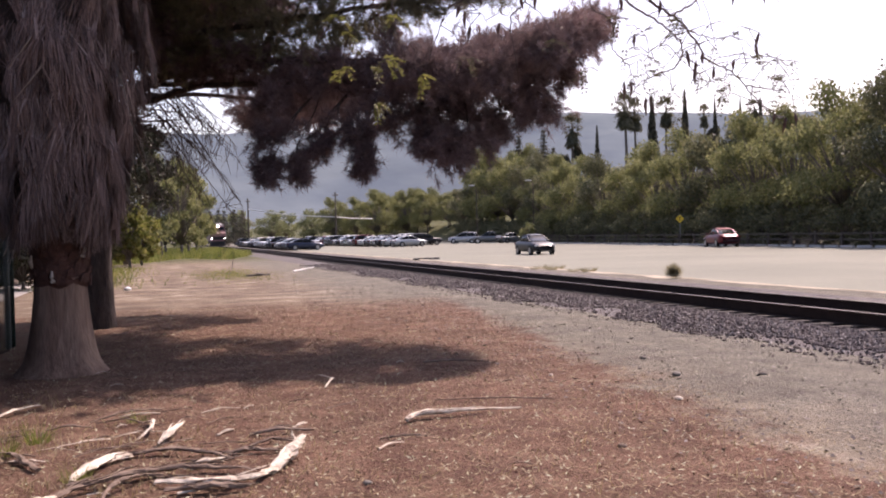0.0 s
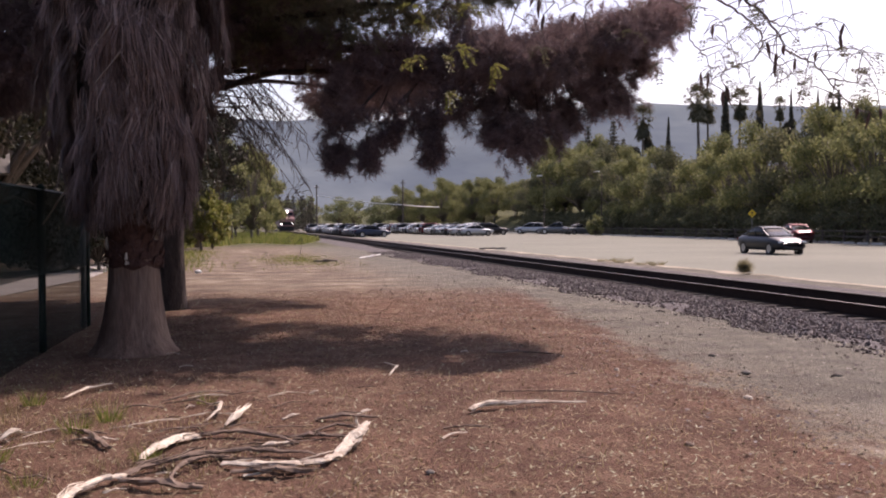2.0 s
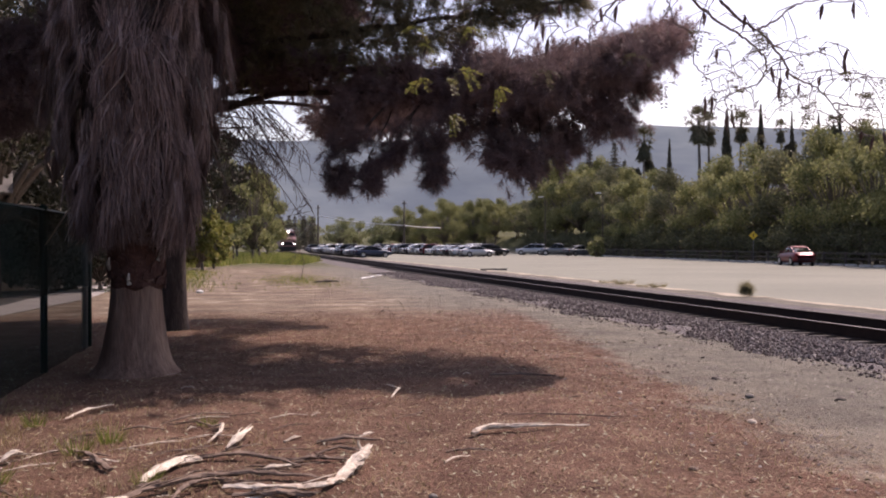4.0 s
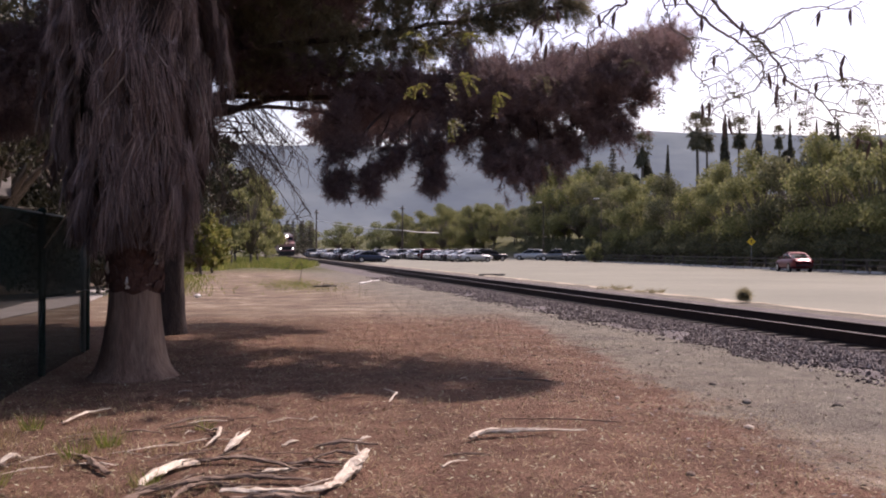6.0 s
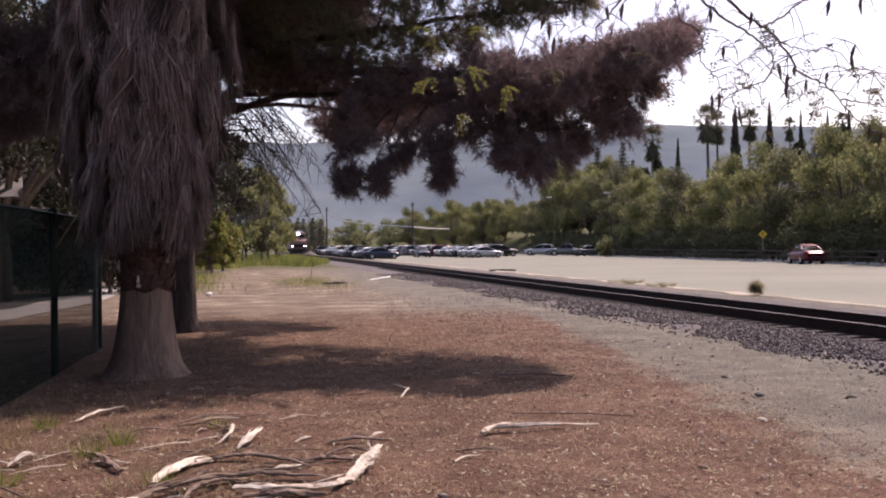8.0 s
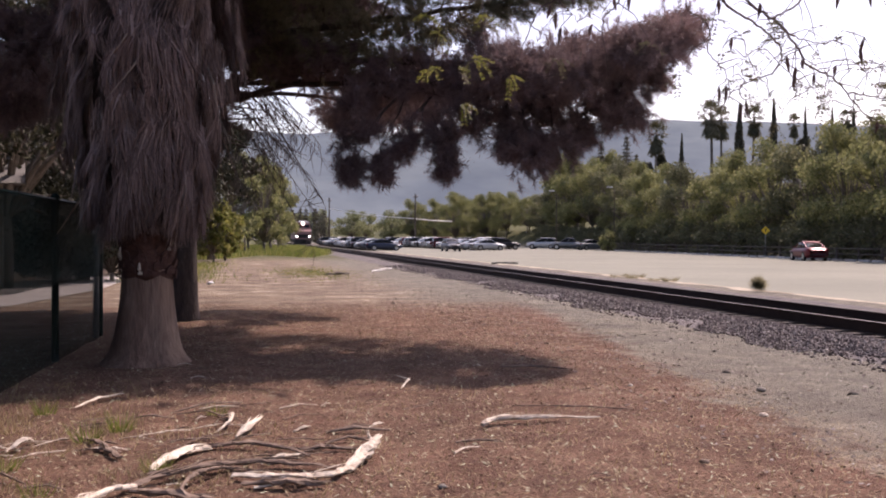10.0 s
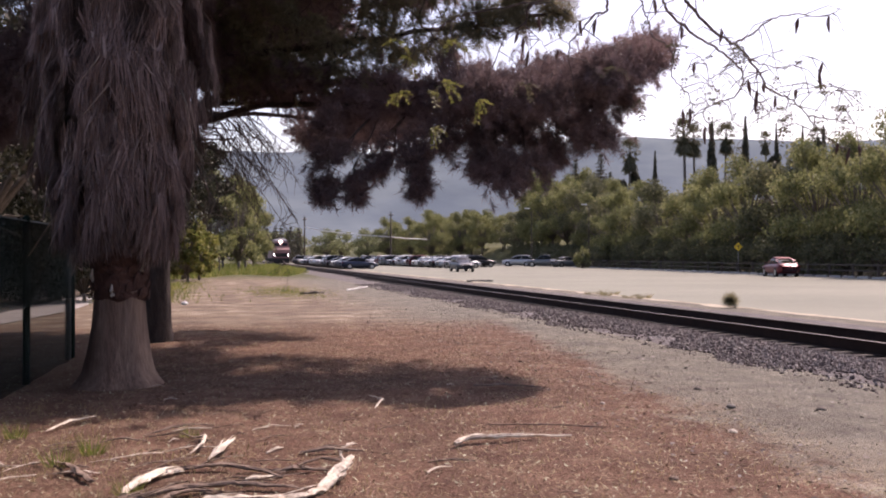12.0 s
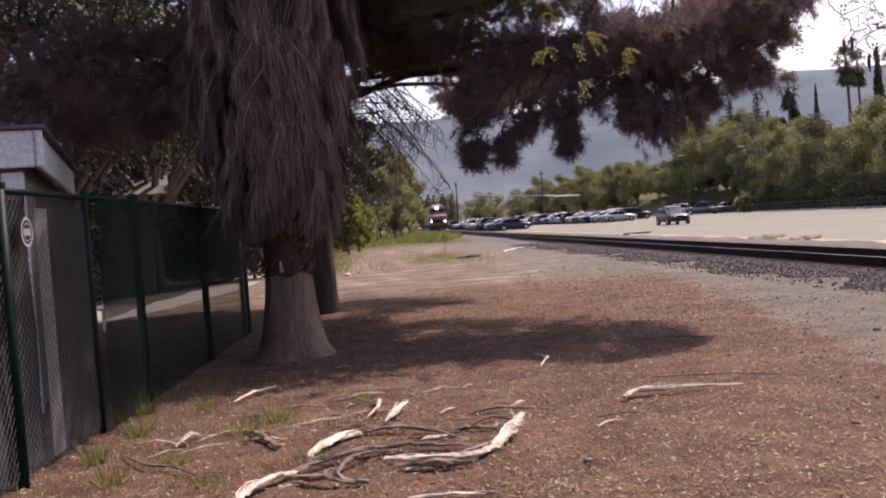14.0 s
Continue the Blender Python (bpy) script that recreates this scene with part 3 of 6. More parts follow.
def build_woods():
    kinds = [
        broad_tree("oak_tree", 1, 11.5, 4.6, M_LEAF_DARK, "spreading dark green oak behind the lot fence", 12000, 0.25, 0.2, 0.4, 0.1),
        broad_tree("pepper_tree", 2, 10.5, 4.4, M_LEAF, "bushy green pepper tree behind the lot fence", 12000, 0.24, 0.17, 0.9, 0.08),
        broad_tree("pepper_tree", 3, 12.0, 4.2, M_LEAF, "bushy green pepper tree behind the lot fence", 12000, 0.24, 0.17, 0.7, 0.1),
        broad_tree("oak_tree", 4, 9.5, 4.4, M_LEAF_DARK, "spreading dark green oak behind the lot fence", 8600, 0.26, 0.18, 0.4, 0.08)]
    spots = [[], [], [], []]
    y, i = 40.0, 0
    order = [0, 3, 0, 1, 2, 1, 3, 1, 2, 1, 0, 2, 1, 2, 3, 2, 0, 1, 2, 1]
    while y < 205:
        spots[order[i % 20]].append((fence_x(y) + 5.5 + R.uniform(-0.8, 1.6), y, R.uniform(0, 360)))
        spots[order[(i * 7 + 3) % 20]].append((fence_x(y) + 12 + R.uniform(-1, 2), y + 3.5, R.uniform(0, 360)))
        y += 6.4 + R.uniform(-0.6, 0.8)
        i += 1
    for n, yy in enumerate(range(206, 306, 8)):
        spots[(1, 2, 1, 0)[n % 4]].append((fence_x(yy) + 3.5 + R.uniform(-1.5, 2.5), yy, R.uniform(0, 360)))
    spots[1] += [(57, 216, 40), (60, 230, 0), (64, 246, 90), (52, 256, 10), (59, 262, 70), (47, 214, 0), (51, 226, 80), (55, 240, 10), (44, 252, 30)]
    spots[2] += [(54, 214, 50), (47.5, 240, 20)]
    for k, s, h in zip(kinds, spots, (11.5, 10.5, 12.0, 9.5)):
        plant(k, s, "trees behind the lot", h * 0.93)
    shrub = broad_tree("shrub", 5, 3.4, 2.3, M_LEAF_DARK, "dense dark shrub behind the rail fence", 2400, 0.22, 0.06, 0.2, 0.0)
    plant(shrub, [(fence_x(34 + 3.3 * k) + 2.4 + R.uniform(-0.5, 0.9), 34 + 3.3 * k, R.uniform(0, 360)) for k in range(44)], "shrubs behind the rail fence")
    bush = broad_tree("shrub", 10, 2.6, 1.3, M_LEAF, "rounded green bush beside the parked cars", 2200, 0.2, 0.05, 0.2, 0.0)
    plant(bush, [(45.2, 116.0, 0)], "bushes at the lot's edge")
    far = broad_tree("willow_tree", 6, 9.0, 4.8, M_LEAF_FAR, "thin pale green tree far across the lot", 3600, 0.42, 0.16, 0.9, 0.12)
    plant(far, [(14 + k * 6.3 + R.uniform(-2, 2), 245 + R.uniform(-12, 20), R.uniform(0, 360)) for k in range(9)], "pale trees beyond the lot")
    dim = conifer(7, 8.6, 2.2, "dark pointed evergreen beyond the track")
    plant(dim, [(13.4, 232, 20), (15.0, 236, 90), (16.9, 230, 200), (19.5, 240, 10), (11.8, 238, 60)], "dark evergreens beyond the track")
    spire = conifer(8, 16.0, 2.4, "thin grey-green conifer behind the lot trees")
    rise(spire, 16.0, [(61.6, 150, 18.6), (61.0, 160, 18.8), (67.5, 160, 16.5)], "conifers behind the lot")
    a = cypress(21, 16.5)
    rise(a, 16.5, [(81.7, 150, 24.4, 1.25), (88, 150, 25.5, 1.0), (93.9, 150, 24.4, 0.62), (99, 150, 24.3, 0.66), (103.1, 150, 24.4, 0.8), (71.3, 150, 19.1, 0.75)], "cypresses on the rise")
    p = fan_palm(31, 14.5)
    rise(p, 15.8, [(78.6, 154, 24.6), (81.6, 156, 24.0, 0.85), (87.2, 155, 24.2, 0.85), (69.4, 156, 21.2, 0.9), (107.3, 158, 24.6, 0.8), (96.7, 158, 23.6, 0.55)], "fan palms on the rise")
    low = broad_tree("shrub", 9, 6.0, 2.2, M_CYPRESS, "dark rounded evergreen below the palms", 5200, 0.4, 0.1, 0.1, 0.02)
    rise(low, 6.0, [(67.6, 156, 15.4, 0.8), (71.2, 157, 17.2, 0.9), (105.5, 157, 22.0, 1.0), (98.5, 158, 20.5, 0.9)], "dark evergreens on the rise")


build_woods()


def build_left_trees():
    bright = broad_tree("sapling", 41, 4.1, 1.5, M_LEAF_YELLOW, "yellow-green young tree by the track fence", 2800, 0.27, 0.08, 0.3, 0.05)
    plant(bright, [(-1.7, 60, 0), (-2.9, 63, 70), (-1.1, 67, 150)], "young trees along the track fence")
    green = broad_tree("willow_tree", 42, 10.2, 2.8, M_LEAF, "loose light green willow beside the track", 5600, 0.26, 0.13, 0.9, 0.03)
    plant(green, [(2.0, 94, 0), (3.0, 106, 90), (4.4, 122, 180), (-0.6, 90, 200), (0.6, 104, 40), (5.2, 140, 140), (6.2, 160, 60)], "willows beside the track")
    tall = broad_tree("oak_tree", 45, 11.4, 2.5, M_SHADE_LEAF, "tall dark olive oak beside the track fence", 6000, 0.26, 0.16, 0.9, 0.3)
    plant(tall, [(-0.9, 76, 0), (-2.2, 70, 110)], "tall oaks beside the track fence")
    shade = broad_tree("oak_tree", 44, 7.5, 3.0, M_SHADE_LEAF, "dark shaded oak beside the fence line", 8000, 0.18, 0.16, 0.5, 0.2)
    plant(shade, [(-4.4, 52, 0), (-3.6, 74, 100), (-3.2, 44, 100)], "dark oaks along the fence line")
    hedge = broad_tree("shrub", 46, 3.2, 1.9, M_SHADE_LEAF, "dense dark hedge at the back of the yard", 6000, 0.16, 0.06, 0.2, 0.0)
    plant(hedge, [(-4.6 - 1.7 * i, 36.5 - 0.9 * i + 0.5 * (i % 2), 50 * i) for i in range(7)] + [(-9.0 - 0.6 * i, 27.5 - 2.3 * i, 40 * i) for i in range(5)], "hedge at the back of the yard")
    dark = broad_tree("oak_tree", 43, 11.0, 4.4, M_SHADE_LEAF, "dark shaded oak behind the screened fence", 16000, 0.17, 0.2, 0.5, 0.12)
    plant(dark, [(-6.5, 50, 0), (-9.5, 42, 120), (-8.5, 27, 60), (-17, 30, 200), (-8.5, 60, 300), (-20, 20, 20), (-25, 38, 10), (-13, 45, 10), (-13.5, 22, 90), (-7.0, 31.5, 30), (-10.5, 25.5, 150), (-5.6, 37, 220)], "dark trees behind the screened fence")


build_left_trees()


# ---- shaggy palm by the fence ----
def build_shaggy_palm():
    rng = np.random.default_rng(7)
    px, py = -1.15, 12.75
    t = thing("shaggy_palm", pose(px, py, 0), "thick palm trunk wrapped in a skirt of dead fronds", "palm tree")
    base = Shape().lathe([(0.64, -0.1), (0.57, 0.0), (0.51, 0.06), (0.45, 0.15), (0.40, 0.3), (0.36, 0.5), (0.33, 0.72), (0.315, 0.92), (0.305, 1.1), (0.30, 1.2)], 32, wobble=0.12)
    base.make("trunk", M_PALMBARK, t, "smooth grey-tan flared trunk foot", smooth=True)
    Shape().lathe([(0.295, 1.04), (0.312, 1.07), (0.326, 1.12), (0.316, 1.17), (0.33, 1.21), (0.342, 1.30), (0.32, 1.35), (0.345, 1.41), (0.35, 1.6), (0.33, 1.9), (0.3, 4.0), (0.28, 9.2)], 28, wobble=0.16, seed=4).make("scarred_trunk", M_PALMSCAR, t, "dark red-brown torn frond bases", smooth=True)
    # torn leaf bases clasping the neck of the trunk
    for k in range(46):
        a, z = k * 2.399, 1.06 + 0.52 * k / 46
        ca, sa, r, h, w = math.cos(a), math.sin(a), 0.322 + 0.02 * rng.uniform(0, 1), rng.uniform(0.07, 0.16), rng.uniform(0.05, 0.09)
        lip = rng.uniform(0.0, 0.03)
        pts = [(r * ca - sa * w * u, r * sa + ca * w * u, z + v) for u, v in ((-1, 0), (1, 0), (0.8, h * 0.7), (0, h), (-0.8, h * rng.uniform(0.5, 0.9)))]
        out = [(x + ca * (0.014 + lip * (q > 1)), y + sa * (0.014 + lip * (q > 1)), zz) for q, (x, y, zz) in enumerate(pts)]
        Shape().add(pts + out, [(5, 6, 7, 8, 9), (4, 3, 2, 1, 0)] + [(i, (i + 1) % 5, (i + 1) % 5 + 5, i + 5) for i in range(5)]).make("frond_base", M_PALMSCAR, t)
    for a, z, l in ((-1.75, 1.13, 0.13), (-0.35, 1.50, 0.2), (-0.6, 1.42, 0.18), (-2.6, 1.3, 0.15)):
        x, y = math.cos(a) * 0.33, math.sin(a) * 0.33
        Shape().tube([(x, y, z), (x * 1.12, y * 1.12, z + l * 0.4), (x * 1.08, y * 1.08, z + l)], [0.035, 0.025, 0.008], 5).make("frond_stub", M_PALEWOOD, t, "pale broken frond stub")

    def girth(z, a):
        g = np.interp(z, [1.3, 1.6, 1.96, 2.33, 2.7, 3.07, 3.8, 9.0], [0.34, 0.42, 0.62, 0.80, 0.90, 0.99, 1.12, 1.06])
        return g * (1 + 0.06 * math.sin(3 * a + z * 1.7) + 0.05 * math.sin(5 * a - z * 2.6))

    # folded dead fans, each a stalk and a sheaf of strips that hang and splay, in overlapping tiers
    skirt, stalks = [], []
    count = 640
    for f in range(count):
        a0 = f * 2.399 + rng.normal(0, 0.25)
        zt = 1.86 + 7.2 * (f / count) ** 1.35 + rng.normal(0, 0.10)
        lift = rng.uniform(0.70, 0.98)
        flare = rng.uniform(-0.10, 0.16) if zt > 2.4 else rng.uniform(-0.08, 0.08)
        splay = rng.uniform(0.16, 0.42)
        tilt = rng.normal(0, 0.13)
        Lf = rng.uniform(0.45, 0.85)
        low = 1.58 + 0.08 * math.sin(a0 * 4 + 1) + 0.05 * math.sin(a0 * 9)
        Lf = max(0.22, min(Lf, zt - low + rng.uniform(-0.05, 0.1)))
        r0 = girth(zt, a0) * lift
        out, side = np.array([math.cos(a0), math.sin(a0), 0.0]), np.array([-math.sin(a0), math.cos(a0), 0.0])
        hub = out * r0 + np.array([0, 0, zt])
        for k in range(46):
            b = rng.uniform(-1, 1)
            w = rng.uniform(0.003, 0.010)
            L = Lf * rng.uniform(0.65, 1.1)
            s0 = hub + side * (b * 0.10 + rng.normal(0, 0.07)) + out * rng.uniform(-0.07, 0.02) + np.array([0, 0, rng.uniform(-0.16, 0.12)])
            s1 = hub + side * (b * splay * 0.75 + tilt * 0.4) * L + np.array([0, 0, -L * 0.45]) + out * (flare * 0.45 + 0.05 * (1 - b * b) + rng.normal(0, 0.015))
            s2 = hub + side * (b * splay + tilt + rng.normal(0, 0.05)) * L + np.array([0, 0, -L]) + out * (flare + rng.normal(0, 0.035))
            if rng.uniform() < 0.05:
                s2 = s2 + out * rng.uniform(0.03, 0.14) + side * rng.normal(0, 0.1)
            tw = side * math.cos(b) + out * 0.5 * b
            skirt += [s0 - tw * w * 0.7, s0 + tw * w * 0.7, s1 + tw * w, s1 - tw * w, s1 - tw * w, s1 + tw * w, s2 + tw * w * 0.15, s2 - tw * w * 0.15]
        if f % 8 == 0:
            stalks.append((hub, out, side, Lf))
    array_mesh("frond_skirt", np.array(skirt), 4, M_THATCH, t, "hanging skirt of dry brown-grey fronds")
    core = Shape().lathe([(0.32, 1.5), (0.38, 1.9), (0.5, 2.4), (0.62, 3.2), (0.68, 6), (0.62, 9.0), (0.3, 9.4)], 20, wobble=0.18, seed=9)
    core.make("thatch_core", M_PINEBARK, t, "matted inner thatch", smooth=True)
    for hub, out, side, l in stalks:
        tw = rng.normal(0, 0.3)
        p0, p1, p2 = hub - out * 0.1, hub + side * tw * 0.4 * l - np.array([0, 0, l * 0.5]) + out * 0.07, hub + side * tw * l - np.array([0, 0, l]) + out * 0.12
        Shape().tube([p0, p1, p2], [0.014, 0.011, 0.004], 4).make("dead_stalk", M_BROWNWOOD, t)
    # a few snapped pale stalks stand out of the skirt
    for a, z, l, tw in ((-0.55, 3.05, 0.62, 0.45), (-0.35, 2.45, 0.5, 0.12), (-0.75, 3.6, 0.4, 0.2), (-0.25, 3.9, 0.5, 0.1)):
        o, sd, r = np.array([math.cos(a), math.sin(a), 0]), np.array([-math.sin(a), math.cos(a), 0]), girth(z, a) + 0.02
        h = o * r + np.array([0, 0, z])
        Shape().tube([h, h + sd * tw * l * 0.5 - np.array([0, 0, l * 0.45]) + o * 0.05, h + sd * tw * l - np.array([0, 0, l]) + o * 0.06], [0.012, 0.010, 0.005], 4).make("broken_stalk", M_WOOD, t, "pale snapped frond stalk")
    fr = []
    for i in range(34):
        a1, el = rng.uniform(0, 2 * np.pi), rng.uniform(-0.3, 1.2)
        d = np.array([math.cos(a1) * math.cos(el), math.sin(a1) * math.cos(el), math.sin(el)])
        hub = np.array([0, 0, 9.3]) + d * 1.2
        side = unit(np.cross(d, [0, 0, 1.0]))
        fr += [np.array([0, 0, 9.2]) - side * 0.03, np.array([0, 0, 9.2]) + side * 0.03, hub]
        for k in range(11):
            b = (k - 5) * 0.26
            tip = hub + (d * math.cos(b) + side * math.sin(b)) * rng.uniform(0.6, 0.9) + np.array([0, 0, -0.3 * abs(b)])
            w = (side * math.cos(b) - d * math.sin(b)) * 0.05
            fr += [hub - w, hub + w, tip]
    array_mesh("crown", np.array(fr), 3, M_FROND, t)


build_shaggy_palm()


# ---- great pine ----
def build_pine():
    rng = np.random.default_rng(17)
    base = np.array([-1.05, 19.1, 0.0])
    t = thing("pine_tree", pose(*base), "large dark pine with low drooping needle-hung limbs", "pine tree")
    Shape().lathe([(0.36, -0.1), (0.30, 0.05), (0.25, 0.4), (0.225, 1.2), (0.21, 3), (0.18, 6), (0.10, 10), (0.03, 12.5)], 14, wobble=0.16).make("trunk", M_PINEBARK, t, "thick furrowed dark trunk", smooth=True)
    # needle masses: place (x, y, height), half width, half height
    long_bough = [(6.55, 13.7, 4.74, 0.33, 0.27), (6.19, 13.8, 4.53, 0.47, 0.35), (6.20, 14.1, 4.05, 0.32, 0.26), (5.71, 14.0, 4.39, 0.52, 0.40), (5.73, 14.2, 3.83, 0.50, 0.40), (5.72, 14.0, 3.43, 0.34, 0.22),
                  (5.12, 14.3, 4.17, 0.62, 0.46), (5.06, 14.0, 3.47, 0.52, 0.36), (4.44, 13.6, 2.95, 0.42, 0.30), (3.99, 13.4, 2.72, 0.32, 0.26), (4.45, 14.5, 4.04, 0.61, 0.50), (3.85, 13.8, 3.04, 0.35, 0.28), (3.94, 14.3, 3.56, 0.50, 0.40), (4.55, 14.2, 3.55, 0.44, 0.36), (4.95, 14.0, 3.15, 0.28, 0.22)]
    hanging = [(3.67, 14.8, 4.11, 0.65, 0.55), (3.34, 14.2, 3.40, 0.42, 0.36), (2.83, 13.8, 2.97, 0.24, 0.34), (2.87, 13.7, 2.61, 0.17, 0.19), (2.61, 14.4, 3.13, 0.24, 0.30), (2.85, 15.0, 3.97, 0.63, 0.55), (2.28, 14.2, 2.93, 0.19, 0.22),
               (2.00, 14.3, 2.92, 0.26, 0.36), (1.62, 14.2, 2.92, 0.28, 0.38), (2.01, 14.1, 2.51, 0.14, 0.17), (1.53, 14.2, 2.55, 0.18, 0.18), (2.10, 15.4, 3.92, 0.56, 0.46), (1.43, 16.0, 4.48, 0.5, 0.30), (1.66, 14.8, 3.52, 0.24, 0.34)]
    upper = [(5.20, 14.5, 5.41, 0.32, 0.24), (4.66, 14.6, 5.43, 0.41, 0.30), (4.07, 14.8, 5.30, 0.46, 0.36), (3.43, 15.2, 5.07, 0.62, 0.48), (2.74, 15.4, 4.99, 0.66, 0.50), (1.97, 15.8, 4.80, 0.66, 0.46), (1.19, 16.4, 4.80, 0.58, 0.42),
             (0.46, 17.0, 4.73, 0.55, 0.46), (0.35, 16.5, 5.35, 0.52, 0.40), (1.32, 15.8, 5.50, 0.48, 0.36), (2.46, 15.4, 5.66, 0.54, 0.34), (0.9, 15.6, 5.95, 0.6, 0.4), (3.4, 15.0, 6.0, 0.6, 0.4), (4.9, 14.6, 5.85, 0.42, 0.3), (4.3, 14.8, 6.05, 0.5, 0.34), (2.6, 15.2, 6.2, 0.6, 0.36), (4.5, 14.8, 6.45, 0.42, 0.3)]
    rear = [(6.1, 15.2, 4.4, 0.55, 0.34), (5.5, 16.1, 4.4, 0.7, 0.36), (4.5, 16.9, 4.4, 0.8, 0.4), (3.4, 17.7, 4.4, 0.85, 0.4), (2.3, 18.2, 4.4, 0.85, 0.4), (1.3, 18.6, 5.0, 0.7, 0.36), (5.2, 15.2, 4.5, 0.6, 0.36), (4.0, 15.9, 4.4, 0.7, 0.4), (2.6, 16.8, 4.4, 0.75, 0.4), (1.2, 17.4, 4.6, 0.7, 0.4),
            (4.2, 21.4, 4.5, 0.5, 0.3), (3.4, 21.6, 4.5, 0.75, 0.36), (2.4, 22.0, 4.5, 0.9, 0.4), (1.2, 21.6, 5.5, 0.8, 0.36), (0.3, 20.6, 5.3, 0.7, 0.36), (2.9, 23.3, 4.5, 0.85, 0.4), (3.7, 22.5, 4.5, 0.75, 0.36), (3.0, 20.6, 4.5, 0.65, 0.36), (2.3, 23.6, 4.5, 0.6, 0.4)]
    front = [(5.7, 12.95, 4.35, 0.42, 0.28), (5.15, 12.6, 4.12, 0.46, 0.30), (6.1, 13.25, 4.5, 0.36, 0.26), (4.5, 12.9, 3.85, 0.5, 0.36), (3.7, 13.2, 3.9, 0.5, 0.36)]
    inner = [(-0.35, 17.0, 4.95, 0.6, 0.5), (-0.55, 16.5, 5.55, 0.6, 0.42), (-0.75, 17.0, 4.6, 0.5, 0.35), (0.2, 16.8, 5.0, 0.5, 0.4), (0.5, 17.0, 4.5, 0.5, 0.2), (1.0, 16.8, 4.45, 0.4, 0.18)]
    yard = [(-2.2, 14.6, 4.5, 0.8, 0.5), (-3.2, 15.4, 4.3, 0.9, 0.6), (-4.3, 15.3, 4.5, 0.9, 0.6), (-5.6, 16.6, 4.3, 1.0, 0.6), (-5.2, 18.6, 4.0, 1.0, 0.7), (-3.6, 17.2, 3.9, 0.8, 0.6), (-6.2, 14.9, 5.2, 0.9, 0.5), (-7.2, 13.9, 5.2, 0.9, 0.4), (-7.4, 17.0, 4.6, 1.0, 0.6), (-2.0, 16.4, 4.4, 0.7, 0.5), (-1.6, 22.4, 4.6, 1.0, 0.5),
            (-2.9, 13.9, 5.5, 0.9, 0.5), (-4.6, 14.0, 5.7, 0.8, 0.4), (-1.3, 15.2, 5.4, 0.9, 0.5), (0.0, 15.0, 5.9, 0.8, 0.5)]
    # unseen high crown, added out over the yard to keep it in shade
    high = []
    for k in range(190):
        x, y = rng.uniform(-3.5, 4.5), rng.uniform(10.6, 25)
        if y > np.interp(x, [0.2, 0.5, 1.6, 2.2, 2.9, 3.4, 4.7], [14.0, 10.4, 10.5, 11.8, 12.6, 13.5, 14.4]) + 0.3 and (y < 21.5 or x < 2.6):
            high.append((x, y, rng.uniform(6.7, 8.0), rng.uniform(0.7, 1.0), 0.45))
    for k in range(40):
        z = 8.0 + 4.4 * k / 40
        a, r = k * 2.4, 3.9 * (1 - (z - 5.0) / 8.6) + 0.3
        for g in (0.45, 1.0):
            high.append((base[0] + math.cos(a) * r * g, base[1] + math.sin(a) * r * g, z + 0.2 * g, 0.6, 0.35))
    twigs, tufts = Shape(), []

    def bough(spine, r0):
        """A limb from the trunk: its points in the place, and a mesh of its own."""
        fine = []
        for a, b in zip(spine[:-1], spine[1:]):
            a, b = np.array(a, float), np.array(b, float)
            for j in range(4):
                fine.append(a + (b - a) * j / 4 + rng.normal(0, 0.035, 3) * (j > 0))
        fine.append(np.array(spine[-1], float))
        n = len(fine)
        Shape().tube([q - base for q in fine], [r0 * (1 - 0.85 * i / (n - 1)) + 0.006 for i in range(n)], 6).make("limb", M_PINEBARK, t, smooth=True)
        return fine

    def dress(masses, spine, coarse, holes=0.34, tone=0.0):
        """Shoots of needles filling each mass, on a branch from the nearest inner point of the limb."""
        for x, y, z, rx, rz in masses:
            c = np.array([x, y, z])
            away = [q for q in spine if np.linalg.norm(q[:2] - base[:2]) < np.linalg.norm(c[:2] - base[:2]) - 0.2] or spine[:1]
            root = min(away, key=lambda q: np.linalg.norm(q - c))
            mid = (root + c) / 2 + rng.normal(0, 0.06, 3) + np.array([0, 0, 0.08])
            twigs.tube([root - base, mid - base, c - base], [0.02, 0.015, 0.008], 4, cap=False)
            along = unit(c - root)
            n = int(60 + (60 if coarse else 720) * rx * rz)
            for i in range(n):
                d = unit(rng.normal(size=3))
                k = rng.uniform(0.12, 1.0) ** 0.55 * (1 + 0.6 * noise.noise((x * 3 + d[0] * 2.2, z * 3 + d[2] * 2.2, d[1] * 2.2)))
                if rng.uniform() < 0.12:
                    k *= 1.35
                q = c + d * k * np.array([rx, rx * 1.15, rz])
                lump = noise.noise((q[0] * 2.6, q[1] * 1.2, q[2] * 2.6)) + 0.5 * noise.noise((q[0] * 6.0, q[1] * 3.0, q[2] * 6.0))
                if not coarse and lump < -holes - 0.25 * rng.uniform(0, 1):
                    continue
                head = unit(d * 0.75 + along * 0.45 + np.array([0, 0, 0.35 if d[2] > 0 else -0.35]) + rng.normal(0, 0.3, 3))
                tufts.append((*(q - base), *head, 1.0 if coarse else tone))
                if not coarse and i % 5 == 0:
                    twigs.tube([c - base, (c + q) / 2 - base + rng.normal(0, 0.03, 3), q - base], [0.007, 0.005, 0.003], 3, cap=False)

